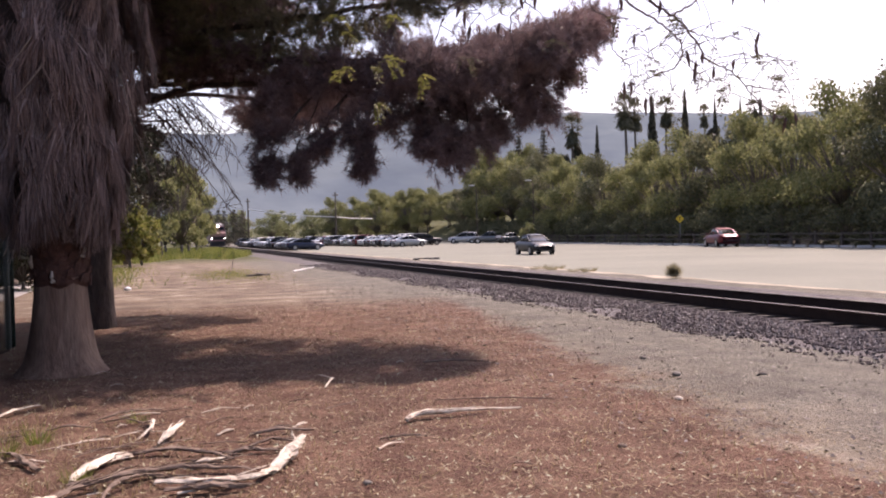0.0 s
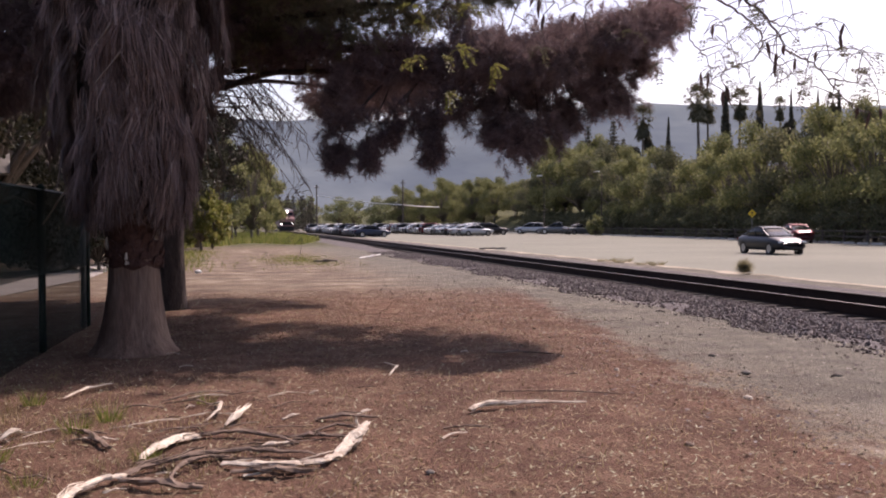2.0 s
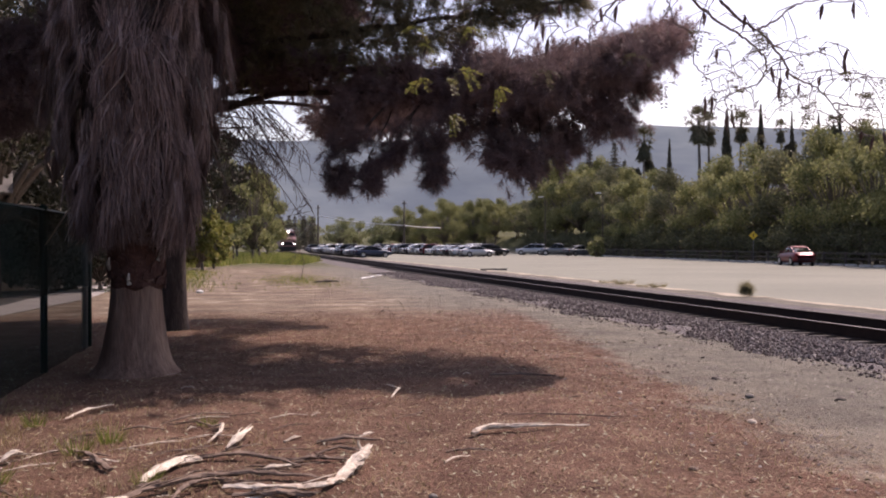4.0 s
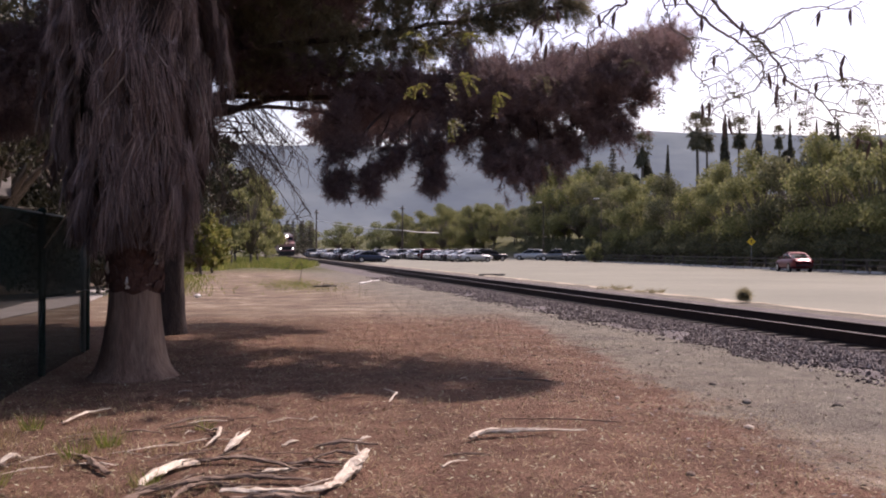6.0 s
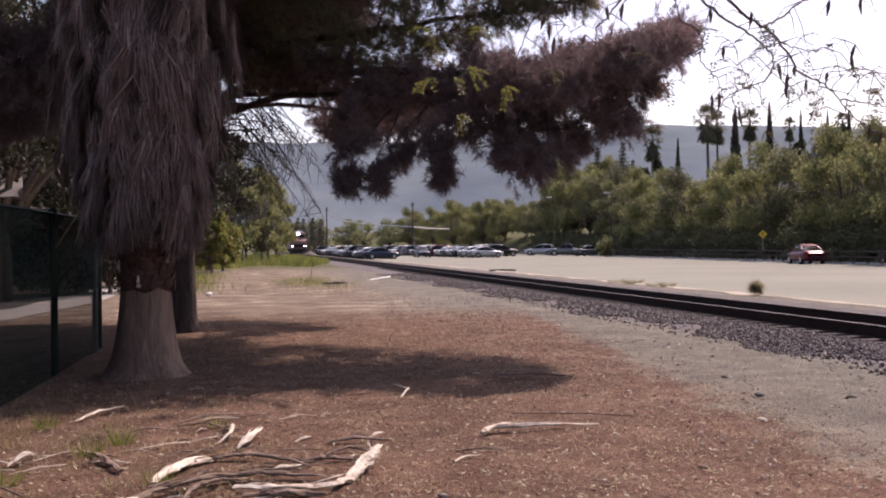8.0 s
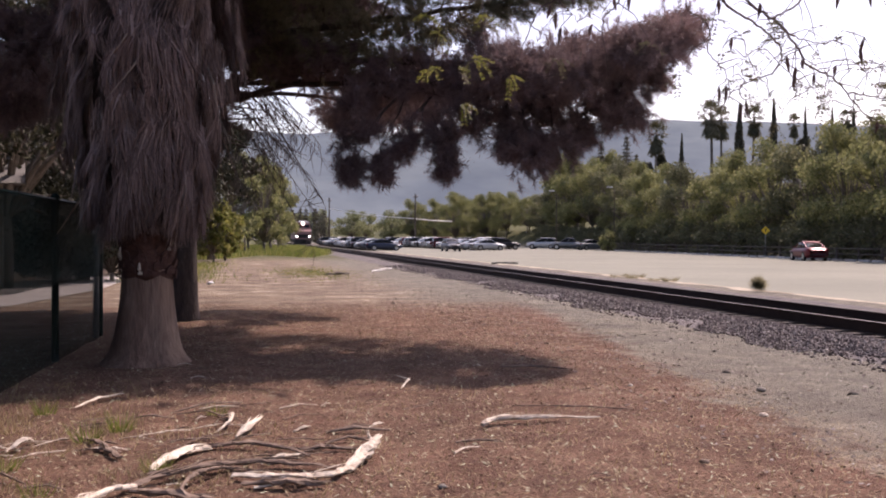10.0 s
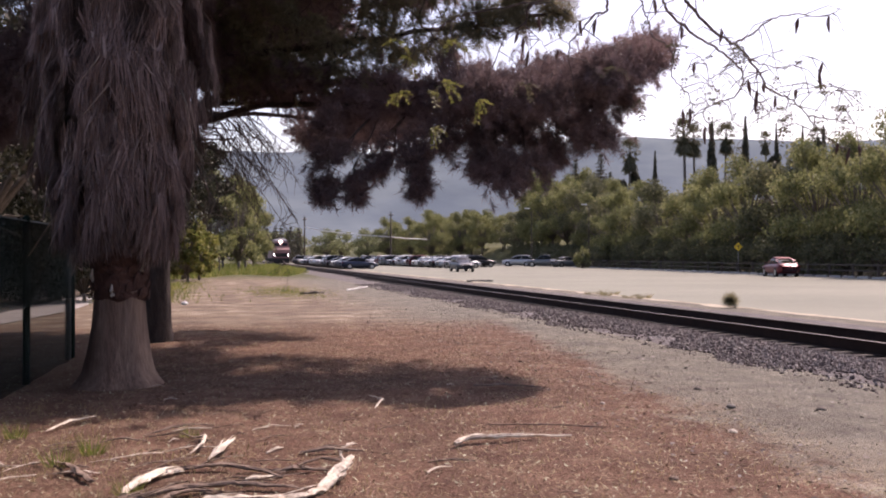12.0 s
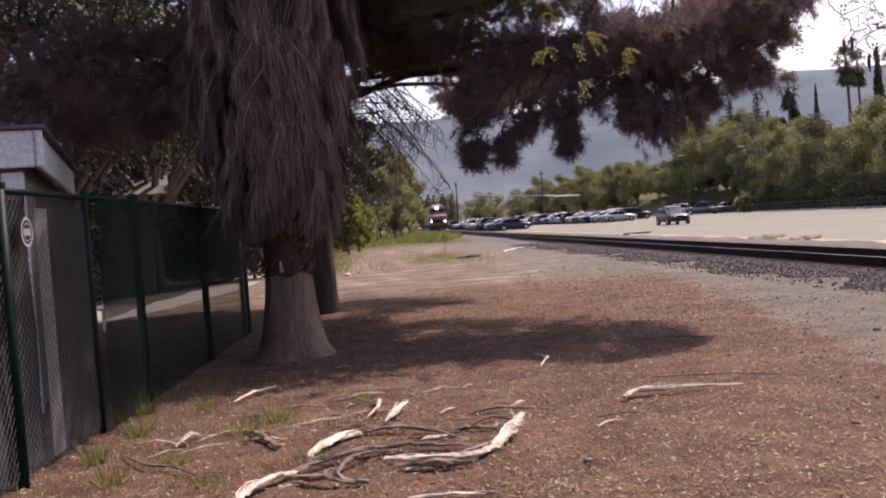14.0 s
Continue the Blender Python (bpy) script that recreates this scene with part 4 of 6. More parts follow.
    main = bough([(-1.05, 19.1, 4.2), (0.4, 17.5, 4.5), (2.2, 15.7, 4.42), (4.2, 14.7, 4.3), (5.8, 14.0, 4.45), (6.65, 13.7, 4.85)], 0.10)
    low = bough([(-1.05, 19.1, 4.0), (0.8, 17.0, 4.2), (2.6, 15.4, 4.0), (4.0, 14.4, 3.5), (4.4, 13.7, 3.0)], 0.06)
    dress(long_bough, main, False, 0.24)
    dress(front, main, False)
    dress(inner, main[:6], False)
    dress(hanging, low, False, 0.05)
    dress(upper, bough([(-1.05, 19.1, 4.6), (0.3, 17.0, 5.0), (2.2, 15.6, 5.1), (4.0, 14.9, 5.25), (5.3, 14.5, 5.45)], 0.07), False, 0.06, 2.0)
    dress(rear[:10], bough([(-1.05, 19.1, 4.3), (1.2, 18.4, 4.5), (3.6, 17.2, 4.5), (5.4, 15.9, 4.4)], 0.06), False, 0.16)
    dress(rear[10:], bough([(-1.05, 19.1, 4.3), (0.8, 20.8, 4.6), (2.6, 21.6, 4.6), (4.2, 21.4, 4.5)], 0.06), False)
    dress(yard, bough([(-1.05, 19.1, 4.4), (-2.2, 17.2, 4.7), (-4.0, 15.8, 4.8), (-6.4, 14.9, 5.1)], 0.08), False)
    for turn in range(5):
        a = turn * 1.256 + 0.4
        spine = bough([(-1.05, 19.1, 5.9), (-1.05 + 1.8 * math.cos(a), 19.1 + 1.8 * math.sin(a) - 1.0, 6.7), (-1.05 + 3.6 * math.cos(a), 19.1 + 3.6 * math.sin(a) - 2.6, 7.3)], 0.07)
        dress(high[turn::5], spine, True)
    ob = twigs.make("twig", M_PINEBARK, t, "dark crooked side branches")
    ob["kind"] = "stuff"
    T = np.array(tufts)
    for coarse, per, half, reach, step, mat in ((0.0, 44, (0.0030, 0.0062), (0.08, 0.165), 0.2, M_NEEDLE), (2.0, 44, (0.0030, 0.0062), (0.08, 0.165), 0.2, M_NEEDLE_SUN), (1.0, 26, (0.012, 0.024), (0.16, 0.32), 0.3, M_NEEDLE)):
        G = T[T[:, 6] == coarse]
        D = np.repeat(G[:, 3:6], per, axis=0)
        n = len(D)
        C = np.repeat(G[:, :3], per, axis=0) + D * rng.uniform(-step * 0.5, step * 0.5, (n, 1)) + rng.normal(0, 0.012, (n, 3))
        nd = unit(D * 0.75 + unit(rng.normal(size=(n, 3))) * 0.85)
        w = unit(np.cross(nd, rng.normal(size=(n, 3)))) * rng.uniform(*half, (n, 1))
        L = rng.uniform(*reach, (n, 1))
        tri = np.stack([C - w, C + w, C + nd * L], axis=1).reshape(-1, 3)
        array_mesh("crown" if coarse == 1.0 else "needles", tri, 3, mat, t, {0.0: "drooping brown-green needle sprays", 1.0: "high crown of dark needles", 2.0: "olive needle sprays tinted for sunlight"}[coarse])
    # bare dead twigs low on the trunk
    dead = Shape()
    for k in range(34):
        a = rng.uniform(-0.9, 0.5)
        z = rng.uniform(3.5, 4.5)
        L = rng.uniform(1.3, 2.7)
        d = np.array([math.cos(a), math.sin(a), rng.uniform(-0.25, 0.3)])
        p0 = np.array([0, 0, z]) + d * 0.2
        p1 = p0 + d * L * 0.55 + np.array([0, rng.uniform(-0.3, 0.3), rng.uniform(-0.1, 0.15)])
        p2 = p0 + d * L + np.array([0, 0, -0.75 * L * rng.uniform(0.4, 1.0)])
        dead.tube([p0, p1, p2], [0.018, 0.011, 0.004], 4, cap=False)
        for j in range(16):
            k2 = rng.uniform(0.0, 1.0)
            c = p1 + (p2 - p1) * k2
            e = c + np.array([rng.normal(0, 0.2), rng.normal(0, 0.2), -rng.uniform(0.1, 0.5)])
            dead.tube([c, (c + e) / 2 + rng.normal(0, 0.03, 3), e], [0.006, 0.005, 0.002], 3, cap=False)
    dead.make("dead_twig", M_STEM, t, "bare grey dead twigs")["kind"] = "stuff"


build_pine()


# ---- vehicles ----
def add_wheel(parent, x, y, r=0.32, w=0.21):
    wheel = Shape().lathe([(0.05, -w * 0.42), (0.09, -w * 0.46), (0.09, w * 0.46), (0.05, w * 0.42)], 10).make("wheel", M_TRIM, parent)
    wheel.matrix_basis = pose(x, y, r, 0, 90, 0)
    tyre = [(r * 0.66, -w * 0.5), (r * 0.92, -w * 0.5), (r, -w * 0.36), (r, w * 0.36), (r * 0.92, w * 0.5), (r * 0.66, w * 0.5)]
    Shape().lathe(tyre, 18).make("tyre", M_RUBBER, wheel, smooth=False)
    Shape().lathe([(r * 0.1, -w * 0.52), (r * 0.62, -w * 0.50), (r * 0.66, -w * 0.515), (r * 0.66, w * 0.515), (r * 0.62, w * 0.5), (r * 0.1, w * 0.52)], 12).make("rim", M_RIM, wheel)
    return wheel


CAR_KINDS = {
    # stations from tail to nose (y, half width, underside, top): body; cabin; roof; wheel places; nose and tail heights
    "sedan": dict(body=[(-2.3, 0.60, 0.44, 0.80), (-2.22, 0.76, 0.32, 0.93), (-1.85, 0.86, 0.23, 0.99), (-1.2, 0.88, 0.2, 0.99), (0.0, 0.885, 0.2, 0.97), (0.9, 0.88, 0.2, 0.95), (1.5, 0.87, 0.22, 0.89), (2.0, 0.82, 0.25, 0.79), (2.22, 0.72, 0.3, 0.69), (2.3, 0.56, 0.36, 0.58)],
                  cabin=[(-1.8, 0.56, 0.9, 0.99), (-1.3, 0.68, 0.86, 1.22), (-0.8, 0.70, 0.86, 1.38), (-0.2, 0.70, 0.86, 1.43), (0.25, 0.70, 0.86, 1.40), (0.7, 0.70, 0.86, 1.21), (1.12, 0.62, 0.88, 0.98)],
                  roof=[(-1.0, 0.50, 1.27, 1.35), (-0.7, 0.60, 1.32, 1.42), (-0.2, 0.61, 1.35, 1.455), (0.2, 0.59, 1.33, 1.425), (0.38, 0.48, 1.3, 1.37)], wheels=(-1.36, 1.42), r=0.32, lamp=0.66, tail=0.78),
    "suv": dict(body=[(-2.32, 0.66, 0.46, 0.98), (-2.24, 0.82, 0.36, 1.06), (-1.8, 0.91, 0.28, 1.09), (-1.0, 0.93, 0.26, 1.08), (0.2, 0.93, 0.26, 1.06), (1.0, 0.92, 0.26, 1.04), (1.6, 0.91, 0.28, 1.0), (2.05, 0.86, 0.31, 0.92), (2.26, 0.76, 0.36, 0.82), (2.34, 0.6, 0.42, 0.70)],
                cabin=[(-2.22, 0.60, 0.98, 1.2), (-2.0, 0.74, 0.95, 1.5), (-1.5, 0.77, 0.95, 1.63), (-0.4, 0.77, 0.95, 1.67), (0.2, 0.77, 0.95, 1.62), (0.75, 0.76, 0.95, 1.34), (1.2, 0.68, 0.96, 1.06)],
                roof=[(-2.0, 0.5, 1.5, 1.57), (-1.6, 0.64, 1.56, 1.66), (-0.5, 0.66, 1.58, 1.70), (0.1, 0.64, 1.56, 1.66), (0.32, 0.54, 1.5, 1.58)], wheels=(-1.42, 1.45), r=0.345, lamp=0.8, tail=0.95),
    "pickup": dict(body=[(-2.7, 0.78, 0.5, 1.02), (-2.62, 0.9, 0.44, 1.1), (-1.8, 0.94, 0.36, 1.12), (-0.6, 0.95, 0.34, 1.1), (0.9, 0.95, 0.34, 1.08), (1.7, 0.94, 0.35, 1.04), (2.3, 0.9, 0.38, 0.96), (2.58, 0.8, 0.42, 0.84), (2.68, 0.64, 0.48, 0.72)],
                   cabin=[(-0.95, 0.66, 0.98, 1.15), (-0.85, 0.76, 0.96, 1.5), (-0.5, 0.78, 0.96, 1.66), (0.2, 0.78, 0.96, 1.68), (0.6, 0.77, 0.96, 1.55), (1.0, 0.76, 0.96, 1.3), (1.35, 0.68, 0.98, 1.08)],
                   roof=[(-0.85, 0.54, 1.54, 1.61), (-0.5, 0.65, 1.6, 1.7), (0.1, 0.66, 1.61, 1.72), (0.45, 0.62, 1.56, 1.64), (0.6, 0.52, 1.5, 1.57)], wheels=(-1.65, 1.75), r=0.36, lamp=0.82, tail=0.98),
}


def loft(stations, square=0.5):
    """A closed skin over rounded cross-sections; square: small is boxy, 1 is round."""
    n = 16
    vs = []
    for y, w, z0, z1 in stations:
        for j in range(n):
            a = 2 * math.pi * (j + 0.5) / n
            c, d = math.cos(a), math.sin(a)
            vs.append((w * math.copysign(abs(c) ** square, c), y, (z0 + z1) / 2 + (z1 - z0) / 2 * math.copysign(abs(d) ** square, d)))
    k = len(stations)
    fs = [(i * n + j, i * n + (j + 1) % n, (i + 1) * n + (j + 1) % n, (i + 1) * n + j) for i in range(k - 1) for j in range(n)]
    return Shape().add(vs, fs + [tuple(range(n)), tuple(range((k - 1) * n, k * n))[::-1]])


def build_car(kind, color, label):
    k = CAR_KINDS[kind]
    t = thing("pickup_truck" if kind == "pickup" else "car", pose(0, 0, 0), label, "pickup truck" if kind == "pickup" else "car")
    paint = PAINTS[color]
    W = max(b[1] for b in k["body"])
    nose, tail = k["body"][-1][0], k["body"][0][0]
    loft(k["body"], 0.42).make("body", paint, t, color + " painted body", smooth=True)
    loft(k["cabin"], 0.62).make("glasshouse", M_GLASS, t, "dark tinted windows", smooth=True)
    loft(k["roof"], 0.55).make("roof", paint, t, smooth=True)
    c, rf = k["cabin"], k["roof"]
    for sx in (-1, 1):
        for (y0, w0, z0), (y1, w1, z1) in (((c[0][0] + 0.12, c[1][1], c[0][3]), (rf[1][0], rf[1][1], rf[1][2] + 0.03)), ((c[-1][0] - 0.06, c[-2][1], c[-1][3] - 0.02), (rf[-2][0], rf[-2][1], rf[-2][2] + 0.03)), (((c[0][0] + c[-1][0]) / 2, c[3][1] + 0.01, c[3][2] + 0.1), ((rf[0][0] + rf[-1][0]) / 2, rf[2][1], rf[2][2] + 0.03))):
            Shape().tube([(sx * w0, y0, z0), (sx * (w0 * 0.45 + w1 * 0.55 + 0.035), (y0 + y1) / 2, (z0 + z1) / 2), (sx * w1, y1, z1)], 0.035, 6).make("pillar", paint, t)
        Shape().box((sx * (W + 0.05), c[-1][0] - 0.32, c[-1][3] + 0.05), (0.15, 0.09, 0.11)).make("mirror", paint, t, bevel=0.03)
        Shape().box((sx * (W - 0.26), nose - 0.10, k["lamp"]), (0.3, 0.16, 0.12)).make("headlight", M_LAMPGLASS, t, "clear headlight", bevel=0.04)
        Shape().box((sx * (W - 0.2), tail + 0.08, k["tail"]), (0.2, 0.14, 0.16)).make("tail_light", M_TAIL, t, "red tail light", bevel=0.03)
    low = k["body"][-1][2]
    Shape().box((0, nose - 0.06, low + 0.02), (W * 1.3, 0.14, 0.13)).make("front_bumper", M_TRIM, t, bevel=0.04)
    Shape().box((0, nose - 0.03, k["lamp"] - 0.06), (W * 0.75, 0.08, 0.1)).make("grille", M_TRIM, t, bevel=0.02)
    Shape().box((0, tail + 0.06, k["body"][0][2] + 0.02), (W * 1.4, 0.14, 0.13)).make("rear_bumper", M_TRIM, t, bevel=0.04)
    if kind == "pickup":
        Shape().box((0, -1.8, 1.115), (W * 1.5, 1.5, 0.03)).make("bed_cover", M_TRIM, t, "black bed cover", bevel=0.01)
    r = k["r"]
    for y in k["wheels"]:
        for sx in (-1, 1):
            add_wheel(t, sx * (W - 0.11), y, r)
            arch = Shape().lathe([(r * 1.16, -0.02), (r * 1.16, 0.02)], 18).make("wheel_arch", M_TRIM, t)
            arch.matrix_basis = pose(sx * (W - 0.03), y, r, 0, 90, 0)
    return t


def build_parked():
    r = random.Random(3)
    stock = {}

    def put(kind, color, x, y, turn, group):
        key = (kind, color)
        name = {"sedan": "sedan", "suv": "sport utility vehicle", "pickup": "pickup truck"}[kind]
        m = pose(x, y, 0.012, 0, 0, turn)
        if key not in stock:
            stock[key] = build_car(kind, color, f"{color} {name} parked on the asphalt lot")
            o = stock[key]
            o.matrix_basis = m
        else:
            o = copy_thing(stock[key], m)
        o["group"] = group
        return o

    colors = ["silver", "white", "grey", "black", "gold", "white", "black", "grey", "silver", "dark blue"]
    put("sedan", "dark blue", 17.0, 118.5, -84, "cars parked beside the track")
    for k in range(1, 27):
        kind = r.choice(["sedan", "sedan", "suv", "sedan", "pickup"]) if k > 4 else "sedan"
        put(kind, colors[(k * 3 + 1) % 10] if k > 2 else ("black", "grey", "white")[k % 3], 16.6 + r.uniform(-0.2, 0.2), 118.5 + 2.85 * k, -84 + r.uniform(-2, 2) + 180 * (k % 5 == 3), "cars parked beside the track")
    put("sedan", "silver", 30.8, 121, -80, "cars parked across the lot")
    for k in range(1, 20):
        put(r.choice(["sedan", "sedan", "suv"]), ["white", "silver", "black", "silver", "grey", "white", "red", "silver"][k % 8], 30.2 + r.uniform(-0.2, 0.2) - 0.12 * k, 121 + 3.0 * k, -80 + r.uniform(-2, 2), "cars parked across the lot")
    put("suv", "black", 35.6, 131, -82, "cars parked across the lot")
    for k in range(1, 12):
        put(r.choice(["suv", "sedan"]), colors[(k * 7) % 10], 35.3, 131 + 3.2 * k, 98 + r.uniform(-2, 2), "cars parked across the lot")
    put("suv", "silver", 44.2, 140, 60, "cars parked by the far fence")
    put("pickup", "grey", 45.6, 132, 70, "cars parked by the far fence")
    put("sedan", "grey", 47.6, 128.5, -75, "cars parked by the far fence")
    put("sedan", "red", 41.2, 65.3, -14, "cars by the far fence").scale = (0.95, 0.92, 1.0)
    for k in range(10):
        put(r.choice(["suv", "sedan", "pickup"]), colors[(k * 3) % 10], 17 + 3.4 * k, 205 + r.uniform(0, 3), r.uniform(-8, 8), "cars parked at the far end")


build_parked()
moving_sedan = build_car("sedan", "black", "glossy black sedan driving across the asphalt lot")
moving_sedan.scale = (0.93, 0.92, 0.94)
moving_suv = build_car("suv", "slate", "dark grey sport utility vehicle driving across the lot")
moving_suv.scale = (0.94, 0.92, 0.9)


def build_locomotive():
    t = thing("locomotive", pose(0, 0, 0), "red and silver diesel locomotive with bright headlights", "locomotive")
    # local: nose towards -y, rail top at z = 0
    W = 1.56
    side = [(0.0, 1.05), (0.0, 2.55), (0.35, 2.75), (1.1, 3.0), (1.35, 4.25), (1.7, 4.55), (19.0, 4.55), (19.0, 1.05)]
    lean = lambda z: 0.05 + 0.45 * max(0.0, (z - 3.9) / 0.65) ** 1.4
    Shape().prism(side, -W, W, lean).make("body", M_LOCO, t, "dark red body", bevel=0.08)
    Shape().prism([(1.25, 4.12), (1.32, 4.5), (1.7, 4.68), (18.6, 4.68), (18.6, 4.12)], -W + 0.1, W - 0.1, lambda z: 0.12 + 0.7 * max(0.0, (z - 4.2) / 0.5)).make("roof", M_LOCOGREY, t, "pale silver roof", bevel=0.08)
    Shape().prism([(-0.03, 1.3), (-0.03, 2.0), (0.3, 2.0), (0.3, 1.3)], -W + 0.02, W - 0.02).make("nose_band", M_LOCODARK, t, "dark band across the nose", bevel=0.03)
    for sx in (-1, 1):
        Shape().prism([(1.09, 3.3), (1.24, 3.86), (1.5, 3.86), (1.3, 3.3)], min(sx * 0.22, sx * 1.2), max(sx * 0.22, sx * 1.2)).make("windscreen", M_GLASS, t, "dark windscreen")
        l = Shape().lathe([(0.02, 0.0), (0.11, 0.01), (0.12, 0.05), (0.12, 0.2)], 14).make("ditch_light", M_HEADLIGHT, t, "lit white ditch light")
        l.matrix_basis = pose(sx * 1.22, -0.14, 1.62, -90, 0, 0)
        Shape().tube([(sx * 1.62, 0.7, 1.1), (sx * 1.62, 0.7, 3.2)], 0.03, 6).make("handrail", M_LOCOGREY, t)
        Shape().box((sx * 1.72, 1.6, 3.4), (0.25, 0.1, 0.4)).make("mirror", M_LOCODARK, t, bevel=0.02)
    h = Shape().lathe([(0.02, 0.0), (0.19, 0.01), (0.21, 0.05), (0.21, 0.3)], 16).make("headlight", M_HEADLIGHT, t, "bright white headlight")
    h.matrix_basis = pose(0, 1.12, 4.1, -90, 0, 0)
    Shape().prism([(-0.35, 0.12), (-0.1, 1.05), (0.5, 1.05), (0.5, 0.12)], -1.45, 1.45).make("pilot", M_LOCODARK, t, "black pilot plate", bevel=0.03)
    Shape().box((0, -0.45, 0.82), (0.3, 0.6, 0.3)).make("coupler", M_LOCODARK, t, bevel=0.05)
    Shape().box((0, 9.6, 0.95), (2.9, 18.4, 0.35)).make("underframe", M_LOCODARK, t, bevel=0.04)
    Shape().box((0, 9.6, 0.55), (2.4, 4.5, 0.7)).make("fuel_tank", M_LOCODARK, t, bevel=0.15)
    for y in (2.6, 16.4):
        truck = Shape().box((0, y, 0.6), (2.5, 3.6, 0.35)).make("truck", M_LOCODARK, t, bevel=0.05)
        for dy in (-1.3, 1.3):
            for sx in (-1, 1):
                w = Shape().lathe([(0.1, -0.07), (0.5, -0.07), (0.53, -0.05), (0.53, -0.03), (0.5, 0.07), (0.1, 0.07)], 20).make("wheel", M_RUST, truck)
                w.matrix_basis = pose(sx * 0.75, y + dy, 0.5, 0, 90 * sx, 0)
    for k in range(4):
        Shape().lathe([(0.45, 0), (0.5, 0.08), (0.42, 0.14)], 14).make("fan", M_LOCODARK, t, place=pose(0, 8 + 2.6 * k, 4.67))
    return t


locomotive = build_locomotive()


# ---- fences, poles, signs ----
def build_lot_fence():
    f = thing("rail_fence", pose(0, 0, 0), "long low dark rail fence along the parking lot", "fence")
    post = None
    y = 30.0
    while y < 175:
        x = fence_x(y)
        if post is None:
            post = Shape().box((0, 0, 0.5), (0.14, 0.14, 1.04)).make("post", M_POLE, f, bevel=0.015)
            p = post
        else:
            p = bpy.data.objects.new("post", post.data)
            scene.collection.objects.link(p)
            p.parent = f
        p.matrix_basis = pose(x, y, 0)
        y += 3.0
    for z in (0.5, 0.9):
        Shape().tube([(fence_x(a), a, z) for a in (29, 80, 130, 176)], 0.05, 6).make("rail", M_POLE, f)
    # pale blocks stand in for the sunlit ground showing under the rails
    kerb = Shape()
    k = thing("wheel_stops", pose(0, 0, 0), "row of pale blocks put in for sunlit ground below the fence", "wheel stop", kind="stuff")
    for i in range(52):
        y = 44 + i * 1.75
        kerb.box((fence_x(y) - 0.5, y, 0.08), (0.16, 1.2, 0.14))
    kerb.make("blocks", M_CONCRETE, k)


build_lot_fence()


def build_poles():
    for x, y, h, arm in ((32, 181, 9.9, 0.5), (16.6, 190, 9.3, 0.4), (52.9, 230, 10, 0.6), (33.2, 188, 7.6, 0.0)):
        t = thing("utility_pole", pose(x, y, 0), "brown wooden utility pole beyond the parked cars", "utility pole", "utility poles")
        Shape().tube([(0, 0, -0.2), (0, 0, h)], [0.17, 0.12], 8).make("post", M_POLE, t)
        if arm:
            Shape().box((0, 0, h - 0.6), (arm * 2, 0.12, 0.14)).make("crossarm", M_POLE, t)
            for dx in (-arm * 0.85, -arm * 0.4, arm * 0.4, arm * 0.85):
                Shape().tube([(dx, 0, h - 0.55), (dx, 0, h - 0.35)], 0.05, 6).make("insulator", M_CONCRETE, t)
    c = thing("overhead_pipe", pose(0, 0, 0), "pale sagging cable strung between the poles", "cable", kind="structure")
    pts = [(16.6, 190, 7.2), (20.5, 188, 6.4), (25, 185, 5.75), (32, 181, 5.2), (36, 186, 5.0), (42, 195, 5.0)]
    Shape().tube(pts, 0.085, 6).make("cable", M_WHITE, c)
    lamp = None
    for x, y, h in ((45.0, 136, 8.4), (49.2, 124, 9.4), (53.9, 103, 8.9)):
        m = pose(x, y, 0)
        if lamp is None:
            lamp = thing("lot_lamp", m, "tall grey lamp post with a pale head in the lot", "lamp post", "lamp posts of the lot")
            Shape().tube([(0, 0, 0), (0, 0, 8.2), (-0.4, -0.1, 8.5)], [0.09, 0.06, 0.05], 7).make("post", M_POLE, lamp)
            Shape().box((-0.75, -0.2, 8.52), (0.8, 0.34, 0.16)).make("lamp_head", M_WHITE, lamp, "pale lamp head", bevel=0.04)
        else:
            copy_thing(lamp, m)
    s = thing("warning_sign", pose(45.15, 78.2, 0, 0, 0, -30), "yellow diamond road sign on a post behind the fence", "road sign")
    Shape().tube([(0, 0.03, 0), (0, 0.03, 2.75)], 0.035, 6).make("post", M_GALV, s)
    p = Shape().box((0, 0, 0), (0.54, 0.02, 0.54)).make("plate", M_YELLOW, s, "yellow diamond plate", bevel=0.004)
    p.matrix_basis = pose(0, 0, 2.35, 0, 45, 0)
    arrow = Shape().box((0, -0.014, -0.04), (0.07, 0.006, 0.22)).box((0, -0.014, 0.1), (0.16, 0.006, 0.07)).make("symbol", M_TRIM, p, "black symbol")
    arrow.matrix_basis = pose(0, 0, 0, 0, -45, 0)
    b = thing("notice_board", pose(50.0, 78.5, 0, 0, 0, -32), "pale notice board among the trees", "sign")
    Shape().box((0, 0, 2.2), (2.6, 0.08, 0.42)).make("board", M_WHITE, b, bevel=0.01)
    for sx in (-1, 1):
        Shape().tube([(sx * 1.1, 0.06, 0), (sx * 1.1, 0.06, 2.3)], 0.05, 6).make("post", M_POLE, b)


build_poles()


# ---- near fence, shed, yard ----
FENCE_X, FENCE_TOP = -2.75, 2.04


